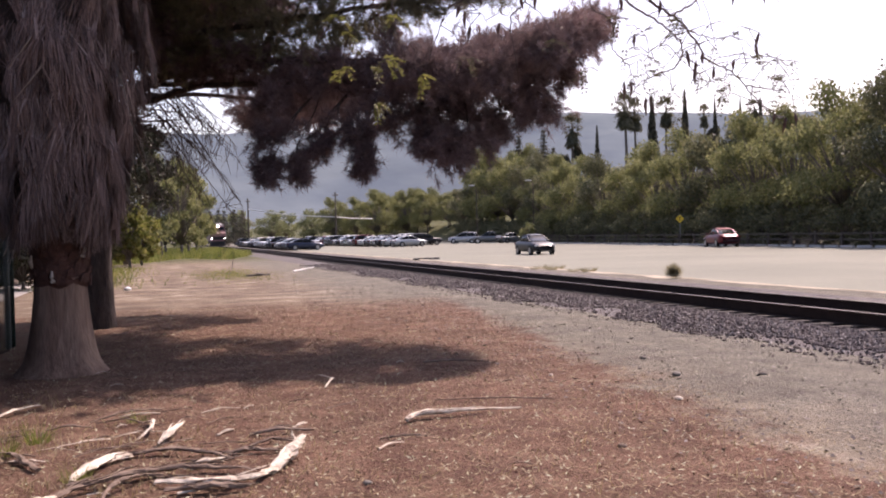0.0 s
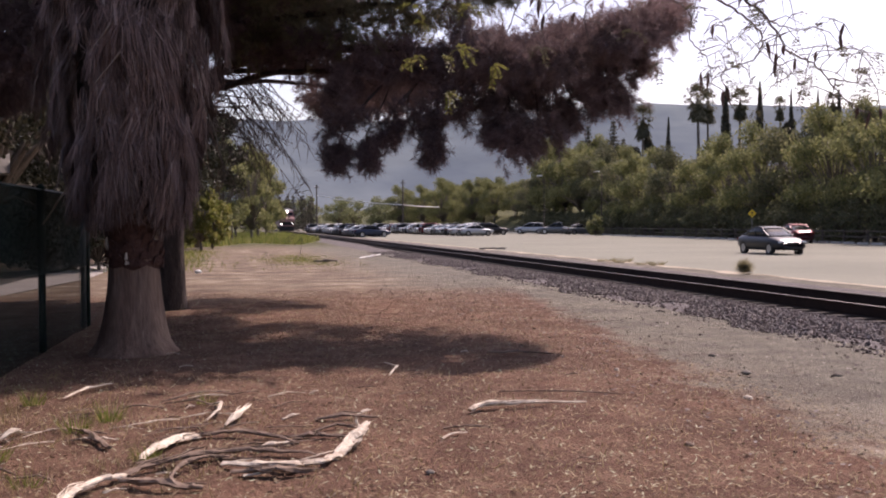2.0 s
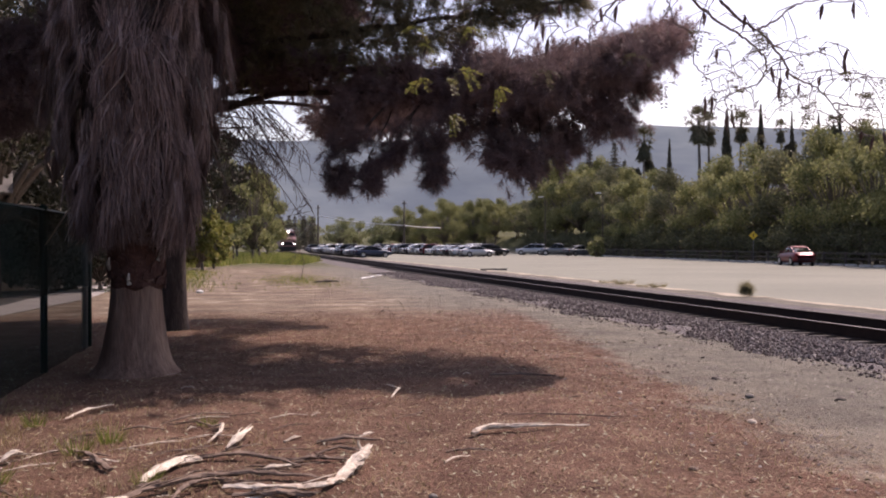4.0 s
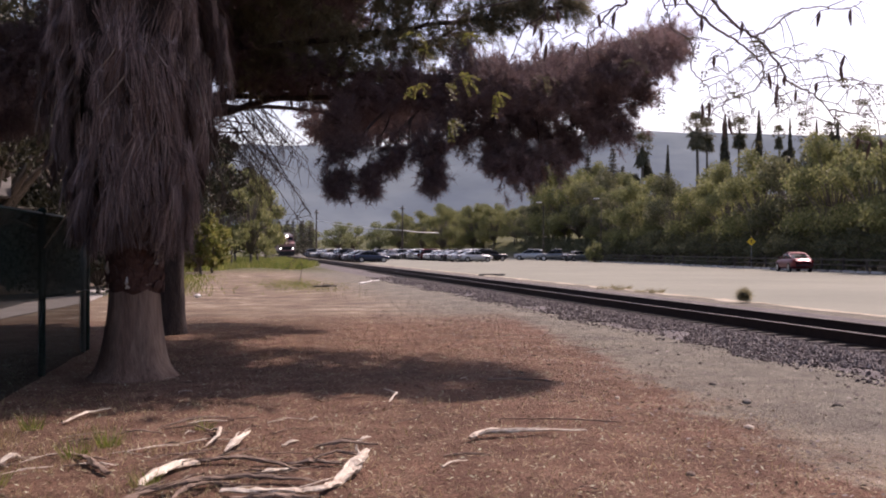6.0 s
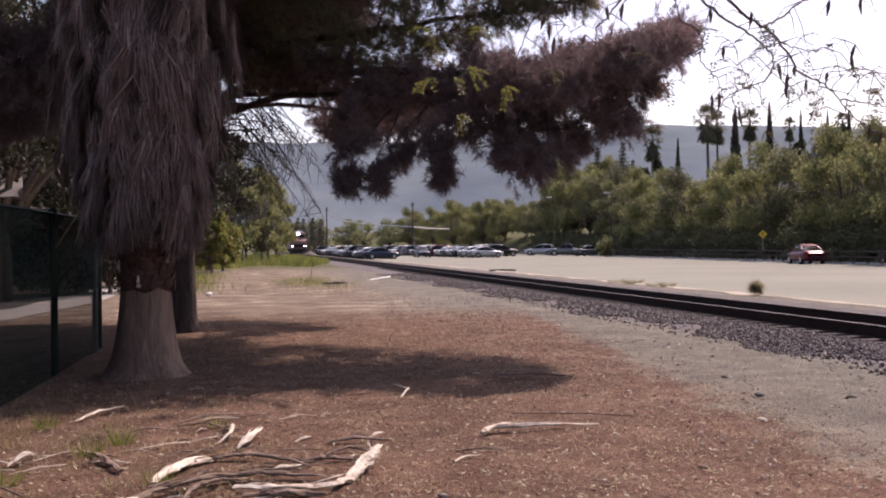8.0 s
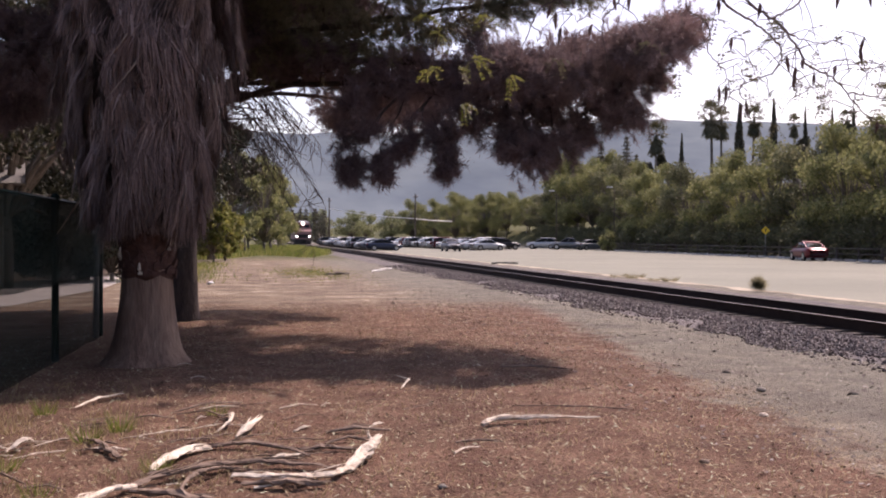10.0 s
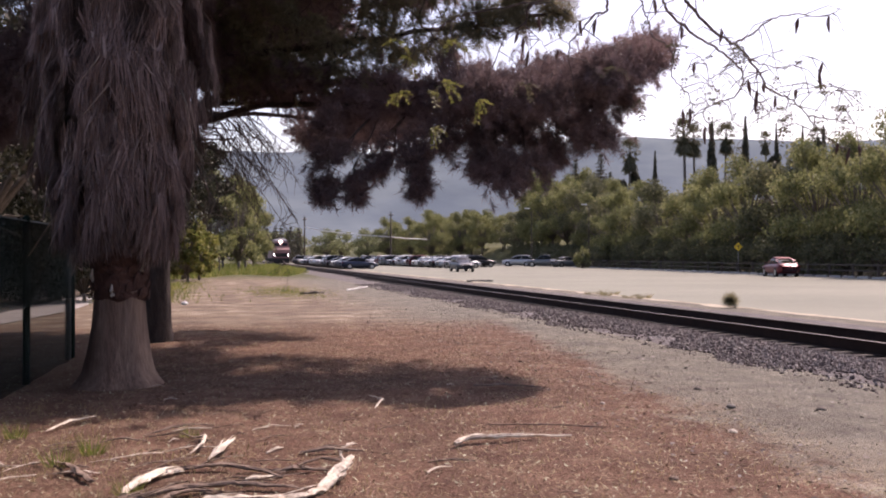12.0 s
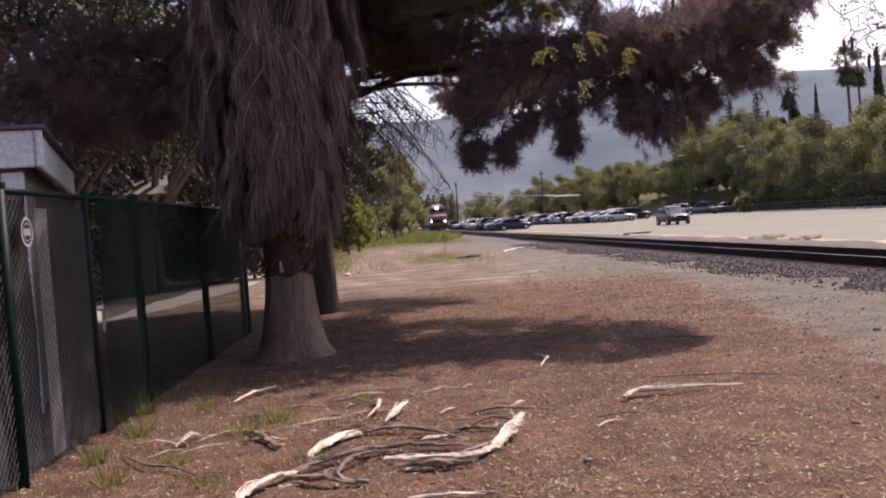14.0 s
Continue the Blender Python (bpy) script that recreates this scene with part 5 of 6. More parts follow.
def build_near_fence():
    t = thing("chain_link_fence", pose(FENCE_X, 0, 0, 0, 0, -1.95), "chain-link fence hung with dark green screen cloth", "fence")
    posts = [(3.9, 0.045), (6.75, 0.045), (8.5, 0.03), (9.98, 0.045), (13.1, 0.045), (16.3, 0.04)]
    for y, r in posts:
        Shape().tube([(0, y, -0.1), (0, y, FENCE_TOP + 0.03)], r, 10).make("post", M_GREEN, t, "green coated steel post", smooth=True)
        Shape().lathe([(r * 1.2, 0), (r * 1.2, 0.03), (r * 0.5, 0.06)], 10).make("cap", M_GREEN, t, place=pose(0, y, FENCE_TOP + 0.02))
    Shape().tube([(0, 15.95, -0.05), (0, 15.95, FENCE_TOP)], 0.04, 10).make("post", M_GALV, t, "bare galvanised corner post", smooth=True)
    Shape().tube([(0, 1.5, FENCE_TOP), (0, 16.3, FENCE_TOP)], 0.024, 8).make("top_rail", M_GREEN, t, smooth=True)

    def mesh_panel(y0, y1, z0, z1, name="wire_mesh"):
        w = Shape()
        step = 0.075
        h = z1 - z0
        k = int((y1 - y0 + h) / step)
        for sgn in (1, -1):
            for i in range(k + 1):
                a = y0 - h + i * step
                p, q = [a, z0], [a + h, z1]
                if p[0] < y0:
                    p = [y0, z0 + (y0 - a)]
                if q[0] > y1:
                    q = [y1, z1 - (a + h - y1)]
                if q[0] - p[0] < 0.01:
                    continue
                if sgn < 0:
                    p, q = [y0 + y1 - p[0], p[1]], [y0 + y1 - q[0], q[1]]
                d = 0.003 * sgn
                w.tube([(d, p[0], p[1]), (d, q[0], q[1])], 0.0018, 3, cap=False)
        return w.make(name, M_WIRE, t, "woven galvanised wire")

    mesh_panel(4.4, 8.5, 0.05, FENCE_TOP - 0.02)
    mesh_panel(15.6, 16.3, 0.05, FENCE_TOP - 0.02)

    def cloth(y0, y1, z0, z1, x, weave=None):
        s = Shape()
        n, m = 24, 8
        vs = []
        for i in range(n + 1):
            for j in range(m + 1):
                y, z = y0 + (y1 - y0) * i / n, z0 + (z1 - z0) * j / m
                d = 0.03 * noise.noise((y * 1.1, z * 1.5, x)) * (j < m)
                vs.append((x + d, y, z + (0.03 * noise.noise((y * 1.4, 3, 1)) if j == 0 else 0)))
        for off in (0.0,):
            s.add([(v[0] - off, v[1], v[2]) for v in vs], [(i * (m + 1) + j, (i + 1) * (m + 1) + j, (i + 1) * (m + 1) + j + 1, i * (m + 1) + j + 1) for i in range(n) for j in range(m)])
        return s.make("screen_cloth", weave or M_SCREEN, t, "dark green screen cloth", smooth=True)

    cloth(8.55, 15.9, 0.04, FENCE_TOP - 0.01, 0.085)
    cloth(8.55, 15.9, 0.98, FENCE_TOP - 0.01, 0.072)
    # opaque dark sheets added behind the near panels to keep them dark
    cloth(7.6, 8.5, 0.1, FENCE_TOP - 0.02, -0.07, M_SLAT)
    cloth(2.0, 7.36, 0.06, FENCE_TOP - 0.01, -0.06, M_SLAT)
    # slats woven into the panel; its sunlit strip is made of paler grey ones
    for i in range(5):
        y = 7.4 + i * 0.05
        Shape().box((-0.012, y, 1.0), (0.008, 0.044, 1.86)).make("slat", M_GALV, t, "pale grey slat put in for the sunlit strip" if i == 0 else "")
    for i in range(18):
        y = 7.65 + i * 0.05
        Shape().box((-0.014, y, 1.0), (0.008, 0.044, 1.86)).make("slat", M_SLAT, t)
    badge = Shape().lathe([(0.001, 0), (0.105, 0.0), (0.11, 0.004), (0.105, 0.008), (0.001, 0.008)], 24).make("badge", M_TRIM, t, "round dark maker's badge")
    badge.matrix_basis = pose(0.03, 7.09, 1.75, 0, 90, 0)
    ring = Shape()
    for r0, r1 in ((0.088, 0.106), (0.060, 0.067)):
        vs, n = [], 24
        for r in (r0, r1):
            vs += [(r * math.cos(2 * math.pi * i / n), r * math.sin(2 * math.pi * i / n), 0.011) for i in range(n)]
        ring.add(vs, [(i, (i + 1) % n, n + (i + 1) % n, n + i) for i in range(n)])
    for dx in (-0.045, -0.015, 0.015, 0.045):
        ring.box((0, dx, 0.0105), (0.05, 0.02, 0.003))
    ring.make("badge_print", M_WHITE, badge, "white rings and bars")


build_near_fence()


_a = radians(13.5)
SHED = (-3.2 - 2.02 * math.cos(_a) - 2.9 * math.sin(_a), 9.75 - 2.02 * math.sin(_a) + 2.9 * math.cos(_a), 0, 0, 0, 13.5)


def build_shed():
    t = thing("shed", pose(*SHED), "small shed with white fascia and tan walls behind the fence", "shed")
    Shape().box((0, 0, 1.2), (3.6, 5.4, 2.7)).make("wall", M_BEIGE, t, "tan plank wall", bevel=0.01)
    Shape().box((0, -2.72, 1.45), (2.6, 0.06, 1.5)).make("door", M_TRIM, t, "dark doorway")
    for c, s in (((0, -2.85, 2.62), (4.1, 0.06, 0.36)), ((1.98, 0, 2.62), (0.06, 5.76, 0.36)), ((-1.98, 0, 2.62), (0.06, 5.76, 0.36)), ((1.74, -2.74, 1.2), (0.2, 0.1, 2.4))):
        Shape().box(c, s).make("fascia", M_WHITE, t, "white painted trim board", bevel=0.008)
    Shape().box((0, 0, 2.83), (4.16, 5.86, 0.04)).make("roof", M_ROOF, t, "flat felt roof", bevel=0.01)
    for i in range(22):
        Shape().box((1.808, -2.6 + i * 0.245, 1.2), (0.016, 0.23, 2.38)).make("board", M_BEIGE, t)
    h = thing("house", pose(-13.5, 33, 0, 0, 0, 12), "dim beige house behind the yard", "house")
    Shape().box((0, 0, 1.6), (12, 8, 3.2)).make("wall", M_BEIGE, h, "beige stucco wall", bevel=0.02)
    Shape().prism([(-4.6, 3.1), (0, 5.2), (4.6, 3.1)], -6.6, 6.6).make("roof", M_ROOF, h, "dark pitched roof", bevel=0.02)
    for dx in (-3.5, 0.5, 3.8):
        w = Shape().box((dx, -4.02, 1.7), (1.5, 0.08, 1.2)).make("window", M_WHITE, h, bevel=0.01)
        Shape().box((dx, -4.07, 1.7), (1.3, 0.02, 1.0)).make("pane", M_GLASS, w)
    d = Shape().add([(-7.6, 14.5, 0.02), (-5.95, 20.5, 0.02), (-5.0, 23.8, 0.02), (-4.1, 30.5, 0.02), (-4.1, 40, 0.02), (-7.0, 40, 0.02), (-8.0, 24, 0.02), (-10.5, 14.5, 0.02)], [(0, 1, 2, 3, 4, 5, 6, 7)]).make("driveway", M_DRIVE)
    tagged(d, "pale concrete driveway behind the fence", "driveway", kind="structure")
    c = thing("lawn_chair", pose(-5.6, 19.0, 0, 0, 0, 40), "white plastic garden chair in the yard", "chair")
    Shape().box((0, 0, 0.42), (0.5, 0.5, 0.04)).make("seat", M_WHITE, c, bevel=0.015)
    Shape().box((0, 0.26, 0.72), (0.5, 0.04, 0.6), Euler((radians(-12), 0, 0)).to_matrix()).make("backrest", M_WHITE, c, bevel=0.015)
    for sx in (-1, 1):
        for sy in (-1, 1):
            Shape().box((sx * 0.22, sy * 0.22, 0.2), (0.05, 0.05, 0.42)).make("leg", M_WHITE, c)


build_shed()


# ---- overhanging branch with pods ----
def build_bare_tree():
    rng = np.random.default_rng(23)
    t = thing("locust_tree", pose(6.6, 2.3, 0), "nearly bare tree with thin twigs, pods and a few leaves", "tree")
    o = Vector((6.6, 2.3, 0))
    wood = Shape()
    wood.tube([(0, 0, -0.2), (0.05, 0.1, 2.0), (-0.1, 0.3, 3.6), (-0.4, 0.6, 4.8), (-0.7, 0.9, 5.8)], [0.17, 0.13, 0.10, 0.07, 0.03], 9)
    wood.make("trunk", M_WOOD, t, smooth=True)
    stems, pods, leaves = Shape(), [], []

    def at(px, py, depth):
        """A spot of the hanging spray: bearing and rise in degrees from the trunk's far side, and reach."""
        depth *= 0.62
        return Vector((depth * math.tan(radians(px)), depth, 1.6 + depth * py)) - o

    root = Vector((-0.7, 0.9, 5.8))

    def limb(pts, r0, r1, twigs=5, podn=2, leafn=2):
        if pts[0] == root:
            pts = [root, pts[1] + Vector((0.5, -0.3, 1.5)), pts[1] + Vector((0.12, 0.0, 0.5))] + pts[1:]
        k = len(pts)
        fine = []
        for i in range(k - 1):
            p0, p1, p2, p3 = pts[max(i - 1, 0)], pts[i], pts[i + 1], pts[min(i + 2, k - 1)]
            for s in range(6):
                u = s / 6
                c = 0.5 * (2 * p1 + (p2 - p0) * u + (2 * p0 - 5 * p1 + 4 * p2 - p3) * u * u + (3 * p1 - p0 - 3 * p2 + p3) * u ** 3)
                fine.append(c + Vector(rng.normal(0, 0.004, 3).tolist()))
        fine.append(pts[-1])
        n = len(fine)
        r0, r1 = r0 * 0.5, r1 * 0.55
        stems.tube(fine, [r0 + (r1 - r0) * i / (n - 1) for i in range(n)], 5, cap=False)
        for j in range(twigs):
            i = int(rng.uniform(0.25, 1.0) * (n - 1))
            p = fine[i]
            L = rng.uniform(0.12, 0.34)
            d = Vector((rng.normal(0, 1), rng.normal(0, 0.6), rng.normal(-0.35, 0.6))).normalized()
            m = p + d * L * 0.5 + Vector((0, 0, 0.03))
            e = p + d * L + Vector((0, 0, -0.14 * L))
            stems.tube([p, m, e], [0.0036, 0.0028, 0.0013], 4, cap=False)
            if j < leafn:
                leaves.append((e, d))
            if j >= twigs - podn:
                pods.append(m)

    def run(depth, *pairs):
        return [at(a, k, depth + 0.12 * i) for i, (a, k) in enumerate(pairs)]

    limb([root] + run(8.2, (26.3, 0.30), (26.3, 0.275), (27.8, 0.249), (29.2, 0.232), (30.3, 0.212), (30.4, 0.198), (30.0, 0.181), (28.9, 0.171), (28.3, 0.161), (28.5, 0.15)), 0.022, 0.005, 12, 3, 6)
    limb([root] + run(8.2, (27.4, 0.30), (27.8, 0.277), (28.9, 0.253), (30.1, 0.239), (31.0, 0.218), (31.9, 0.19), (33.1, 0.178), (33.9, 0.159), (34.8, 0.137), (35.8, 0.123)), 0.026, 0.006, 22, 6, 9)
    limb(run(8.3, (33.9, 0.162), (34.8, 0.159), (35.8, 0.156), (36.7, 0.149)), 0.012, 0.004, 4, 1, 3)
    limb(run(8.4, (34.2, 0.158), (34.1, 0.146), (33.8, 0.138)), 0.009, 0.003, 2, 0, 2)
    limb(run(8.1, (30.0, 0.241), (31.0, 0.253), (31.9, 0.27), (33.1, 0.278), (34.8, 0.279), (35.5, 0.288)), 0.014, 0.005, 7, 2, 2)
    limb(run(8.1, (30.4, 0.23), (31.2, 0.221), (32.2, 0.216), (33.2, 0.22), (34.2, 0.231)), 0.010, 0.003, 6, 2, 5)
    limb(run(8.5, (30.7, 0.208), (31.6, 0.211), (32.8, 0.216)), 0.008, 0.003, 4, 1, 2)
    limb([root] + run(8.6, (24.9, 0.30), (25.0, 0.274), (25.2, 0.262), (25.5, 0.243)), 0.016, 0.007, 5, 3, 1)
    limb(run(8.6, (25.5, 0.243), (26.6, 0.229), (26.6, 0.2), (27.4, 0.182), (27.7, 0.167), (27.7, 0.148)), 0.011, 0.004, 6, 3, 4)
    limb(run(8.9, (27.4, 0.182), (28.1, 0.189), (28.9, 0.203)), 0.007, 0.002, 5, 0, 5)
    limb(run(8.5, (27.3, 0.228), (28.1, 0.224), (28.6, 0.209)), 0.007, 0.002, 3, 1, 2)
    limb(run(8.8, (30.4, 0.19), (31.5, 0.17), (31.9, 0.157)), 0.006, 0.002, 4, 1, 4)
    limb(run(8.9, (32.8, 0.179), (33.1, 0.197), (33.8, 0.201)), 0.008, 0.002, 5, 0, 5)
    limb(run(8.9, (33.4, 0.172), (34.2, 0.192), (35.4, 0.203)), 0.008, 0.002, 6, 1, 6)
    limb(run(8.9, (34.2, 0.166), (35.1, 0.19), (35.9, 0.194)), 0.008, 0.002, 5, 0, 5)
    limb([root] + run(8.9, (22.9, 0.30), (22.9, 0.271), (22.1, 0.263), (21.3, 0.242), (20.8, 0.233), (20.7, 0.213)), 0.024, 0.007, 8, 3, 1)
    limb([at(22.9, 0.285, 8.9)] + run(9.2, (18.9, 0.275), (18.1, 0.249), (17.1, 0.237), (16.3, 0.206)), 0.016, 0.006, 7, 2, 2)
    limb(run(9.3, (18.1, 0.249), (18.9, 0.236), (19.4, 0.224)), 0.008, 0.003, 5, 2, 0)
    limb([at(18.9, 0.275, 9.2)] + run(9.6, (15.8, 0.262), (13.8, 0.25), (12.6, 0.225), (12.3, 0.203)), 0.012, 0.003, 3, 0, 3)
    limb([at(13.8, 0.25, 9.8)] + run(9.7, (13.9, 0.225), (14.3, 0.19), (14.5, 0.179)), 0.008, 0.003, 3, 0, 3)
    limb([at(13.8, 0.25, 9.8)] + run(9.8, (11.6, 0.22), (10.8, 0.175), (10.7, 0.15)), 0.008, 0.003, 3, 0, 3)
    stems.make("stem", M_STEM, t, "thin crooked dark twigs")["kind"] = "stuff"
    for p in pods:
        L = rng.uniform(0.07, 0.12)
        Shape().tube([(0, 0, 0), (0.003, 0, -0.02), (0.006, 0, -L * 0.5), (0.0, 0, -L)], [0.002, 0.010, 0.012, 0.003], 6).make("pod", M_POD, t, place=pose(p.x, p.y, p.z, rng.uniform(-12, 12), rng.uniform(-12, 12), rng.uniform(0, 360)))
    sprays = {M_LOCUST: [], M_LEAF_YELLOW: []}
    for e, d in leaves:
        spot = e + o
        fresh = spot.x / spot.y < 0.30
        for s in range(4 if fresh else int(rng.integers(2, 5))):
            dd = np.array(Vector((rng.normal(0, 1), rng.normal(0, 1), rng.normal(-0.2, 0.5))).normalized())
            side = unit(np.cross(dd, [0, 0, 1.0]))
            for k in range(8):
                c = np.array(e) + dd * 0.011 * (k + 1) + np.array([0, 0, -0.0009 * k * k])
                for sg in (-1, 1):
                    tip = c + (side * sg + dd * 0.5 + rng.normal(0, 0.2, 3)) * (0.026 if fresh else 0.024)
                    w = dd * (0.008 if fresh else 0.006)
                    m = (c + tip) / 2
                    sprays[M_LEAF_YELLOW if fresh else M_LOCUST] += [c, m + w, tip, m - w]
    for mat, q in sprays.items():
        array_mesh("foliage", np.array(q), 4, mat, t, "small yellow-green feathery leaves" if mat is M_LEAF_YELLOW else "sparse dull green feathery leaves")["kind"] = "stuff"


build_bare_tree()


# ---- things on the ground ----
def stick(name, pts, radii, material, label, category="stick", n=9, group="", flat=0.6):
    c = Vector(pts[0])
    radii = [r * 0.78 for r in radii]
    rng = random.Random(int(abs(c.x * 100 + c.y * 1000)))
    fine, rr = [], []
    for i in range(len(pts) - 1):
        a, b = Vector(pts[i]), Vector(pts[i + 1])
        for s in range(4):
            k = s / 4
            fine.append(a.lerp(b, k) - c + Vector((rng.uniform(-1, 1), rng.uniform(-1, 1), rng.uniform(-0.6, 0.6))) * radii[i] * 0.35)
            rr.append((radii[i] * (1 - k) + radii[i + 1] * k) * rng.uniform(0.8, 1.2))
    fine.append(Vector(pts[-1]) - c)
    rr.append(radii[-1])
    s = Shape().tube(fine, rr, n)
    s.v = [(x, y, z * 1.0) for x, y, z in s.v]
    # flatten and tear the surface
    done, k = [], 0
    for i, p in enumerate(fine):
        for q in range(n):
            v = Vector(s.v[k]) - p
            v.z *= flat * rng.uniform(0.7, 1.2)
            done.append(tuple(p + v * rng.uniform(0.72, 1.22)))
            k += 1
    s.v = done
    for q in range(max(2, int(len(fine) / 3))):
        i = rng.randrange(0, len(fine) - 2)
        off = Vector((rng.uniform(-1, 1), rng.uniform(-1, 1), rng.uniform(0.1, 0.6))) * rr[i]
        e = min(len(fine) - 1, i + rng.randrange(2, 5))
        s.tube([fine[i] + off * 0.6, fine[(i + e) // 2] + off * 1.3, fine[e] + off * rng.uniform(1.0, 2.2)], [rr[i] * 0.16, rr[i] * 0.22, rr[i] * 0.05], 4)
    ob = s.make(name, material)
    ob.location = c
    return tagged(ob, label, category, group)


def build_sticks():
    # fallen bark strips: ground paths with a small rise
    pale, brown = M_PALEWOOD, M_BROWNWOOD
    F = "fallen bark strips"
    def bark(path, radii, wood, label, flat=0.55):
        n = len(path)
        stick("bark_strip", [(x, y, 0.025 + 0.03 * math.sin(math.pi * i / (n - 1)) + (h[0] if h else 0.0)) for i, (x, y, *h) in enumerate(path)], radii, wood, label, "bark", group=F, flat=flat)

    bark([(-0.58, 6.80), (-0.50, 7.06), (-0.38, 7.32), (-0.22, 7.45)], [0.035, 0.065, 0.06, 0.035], pale, "bleached curl of bark lying on needles")
    bark([(-0.26, 7.44), (-0.05, 7.46), (0.13, 7.40), (0.35, 7.22), (0.48, 7.02)], [0.035, 0.036, 0.036, 0.03, 0.012], brown, "long dark strip of fallen bark")
    bark([(-0.95, 5.75), (-0.90, 5.98), (-0.76, 6.22), (-0.65, 6.38)], [0.03, 0.05, 0.045, 0.035], pale, "pale split end of a bark strip")
    bark([(-0.68, 6.36), (-0.52, 6.57), (-0.21, 6.78), (0.11, 6.82), (0.42, 6.72), (0.62, 6.66)], [0.04, 0.042, 0.04, 0.036, 0.03, 0.012], brown, "long weathered strip of fallen bark")
    bark([(-0.50, 6.62), (-0.30, 6.74), (-0.10, 6.80)], [0.014, 0.022, 0.010], pale, "narrow pale splinter along a bark strip")
    bark([(-0.05, 6.54), (0.17, 6.42), (0.40, 6.30), (0.58, 6.38), (0.72, 6.60)], [0.03, 0.046, 0.042, 0.04, 0.04], pale, "bleached curved strip of fallen bark")
    bark([(0.70, 6.58), (0.82, 6.80), (0.92, 7.0, 0.03), (1.0, 7.22, 0.09)], [0.045, 0.06, 0.065, 0.02], pale, "frayed bleached end of a bark strip", 0.75)
    bark([(0.90, 6.95), (0.92, 7.05, 0.06), (0.91, 7.12, 0.15)], [0.03, 0.022, 0.005], pale, "upturned splinter of bleached bark", 0.8)
    bark([(0.02, 6.33), (0.18, 6.24), (0.34, 6.20), (0.52, 6.24)], [0.03, 0.045, 0.045, 0.02], brown, "dark curled strip of bark")
    bark([(0.14, 6.86), (0.28, 6.94), (0.44, 7.11)], [0.014, 0.04, 0.010], pale, "short pale sliver of bark")
    bark([(-0.64, 6.26), (-0.50, 6.12), (-0.34, 6.02), (-0.16, 5.98)], [0.04, 0.055, 0.05, 0.03], brown, "broken brown slab of bark")
    bark([(-0.36, 6.20), (-0.34, 6.38), (-0.28, 6.54), (-0.14, 6.70), (0.0, 6.74)], [0.012, 0.02, 0.022, 0.02, 0.012], brown, "curled brown twig of bark", 0.8)
    bark([(-1.17, 7.95), (-1.06, 7.72), (-0.96, 7.48), (-0.83, 7.20)], [0.016, 0.03, 0.035, 0.03], brown, "brown knotted lump of fallen bark")
    bark([(-0.98, 7.5), (-0.90, 7.44), (-0.80, 7.46)], [0.012, 0.014, 0.006], pale, "pale side splinter of bark")
    bark([(0.66, 7.84), (0.89, 7.88), (1.18, 7.84)], [0.025, 0.04, 0.014], brown, "dark strip of fallen bark")
    bark([(0.40, 7.24), (0.58, 7.20), (0.70, 7.16), (0.88, 7.14)], [0.02, 0.038, 0.036, 0.014], brown, "dark strip of fallen bark")
    bark([(0.62, 7.42), (0.80, 7.50), (0.98, 7.44)], [0.018, 0.03, 0.012], brown, "dark strip of fallen bark")
    bark([(1.0, 7.9), (1.08, 7.98), (1.16, 8.04, 0.02)], [0.012, 0.022, 0.006], pale, "small pale chip of bark")
    bark([(-0.04, 7.79), (0.07, 8.0, 0.02), (0.17, 8.31, 0.06)], [0.014, 0.045, 0.010], pale, "upturned pale chip of bark", 0.7)
    bark([(-0.18, 8.05), (-0.09, 8.22, 0.02), (-0.07, 8.50, 0.03), (-0.16, 8.72)], [0.010, 0.020, 0.018, 0.010], pale, "thin curved pale twig", 0.8)
    bark([(-0.14, 8.72), (-0.30, 8.84), (-0.55, 8.87)], [0.018, 0.018, 0.010], brown, "thin brown strip of bark")
    bark([(-0.60, 8.95), (-0.40, 9.12), (-0.24, 9.28), (0.0, 9.40)], [0.012, 0.022, 0.022, 0.014], brown, "thin brown strip of bark")
    bark([(-0.95, 8.70), (-0.75, 8.72), (-0.55, 8.66)], [0.012, 0.02, 0.010], brown, "thin brown strip of bark")
    bark([(-1.48, 9.38), (-1.32, 9.73), (-1.14, 10.14)], [0.014, 0.026, 0.012], pale, "thin pale strip of bark")
    bark([(-1.66, 7.56), (-1.57, 7.70, 0.03), (-1.55, 7.95)], [0.014, 0.030, 0.008], pale, "short pale twig on needles", 0.8)
    bark([(-2.05, 7.45), (-1.72, 6.88), (-1.50, 6.76), (-1.32, 6.56)], [0.010, 0.014, 0.014, 0.008], brown, "long thin brown twig on needles", 0.9)
    stick("stick", [(1.95, 7.85, 0.04), (2.1, 8.0, 0.06), (2.45, 8.05, 0.05), (3.05, 8.05, 0.03)], [0.035, 0.045, 0.03, 0.01], pale, "stout pale broken stick lying on needles", "stick")
    stick("stick", [(2.45, 8.75, 0.03), (3.0, 8.6, 0.035), (3.5, 8.42, 0.02)], [0.01, 0.016, 0.01], brown, "thin straight brown stick", "stick")
    stick("stick", [(3.05, 11.4, 0.03), (3.4, 11.3, 0.05), (3.8, 11.1, 0.03)], [0.025, 0.03, 0.012], brown, "dark stick in the edge of the shade", "stick")
    stick("stick", [(1.62, 10.0, 0.02), (1.75, 10.3, 0.07), (1.7, 10.9, 0.03)], [0.008, 0.018, 0.006], pale, "small curled pale twig on needles", "stick")
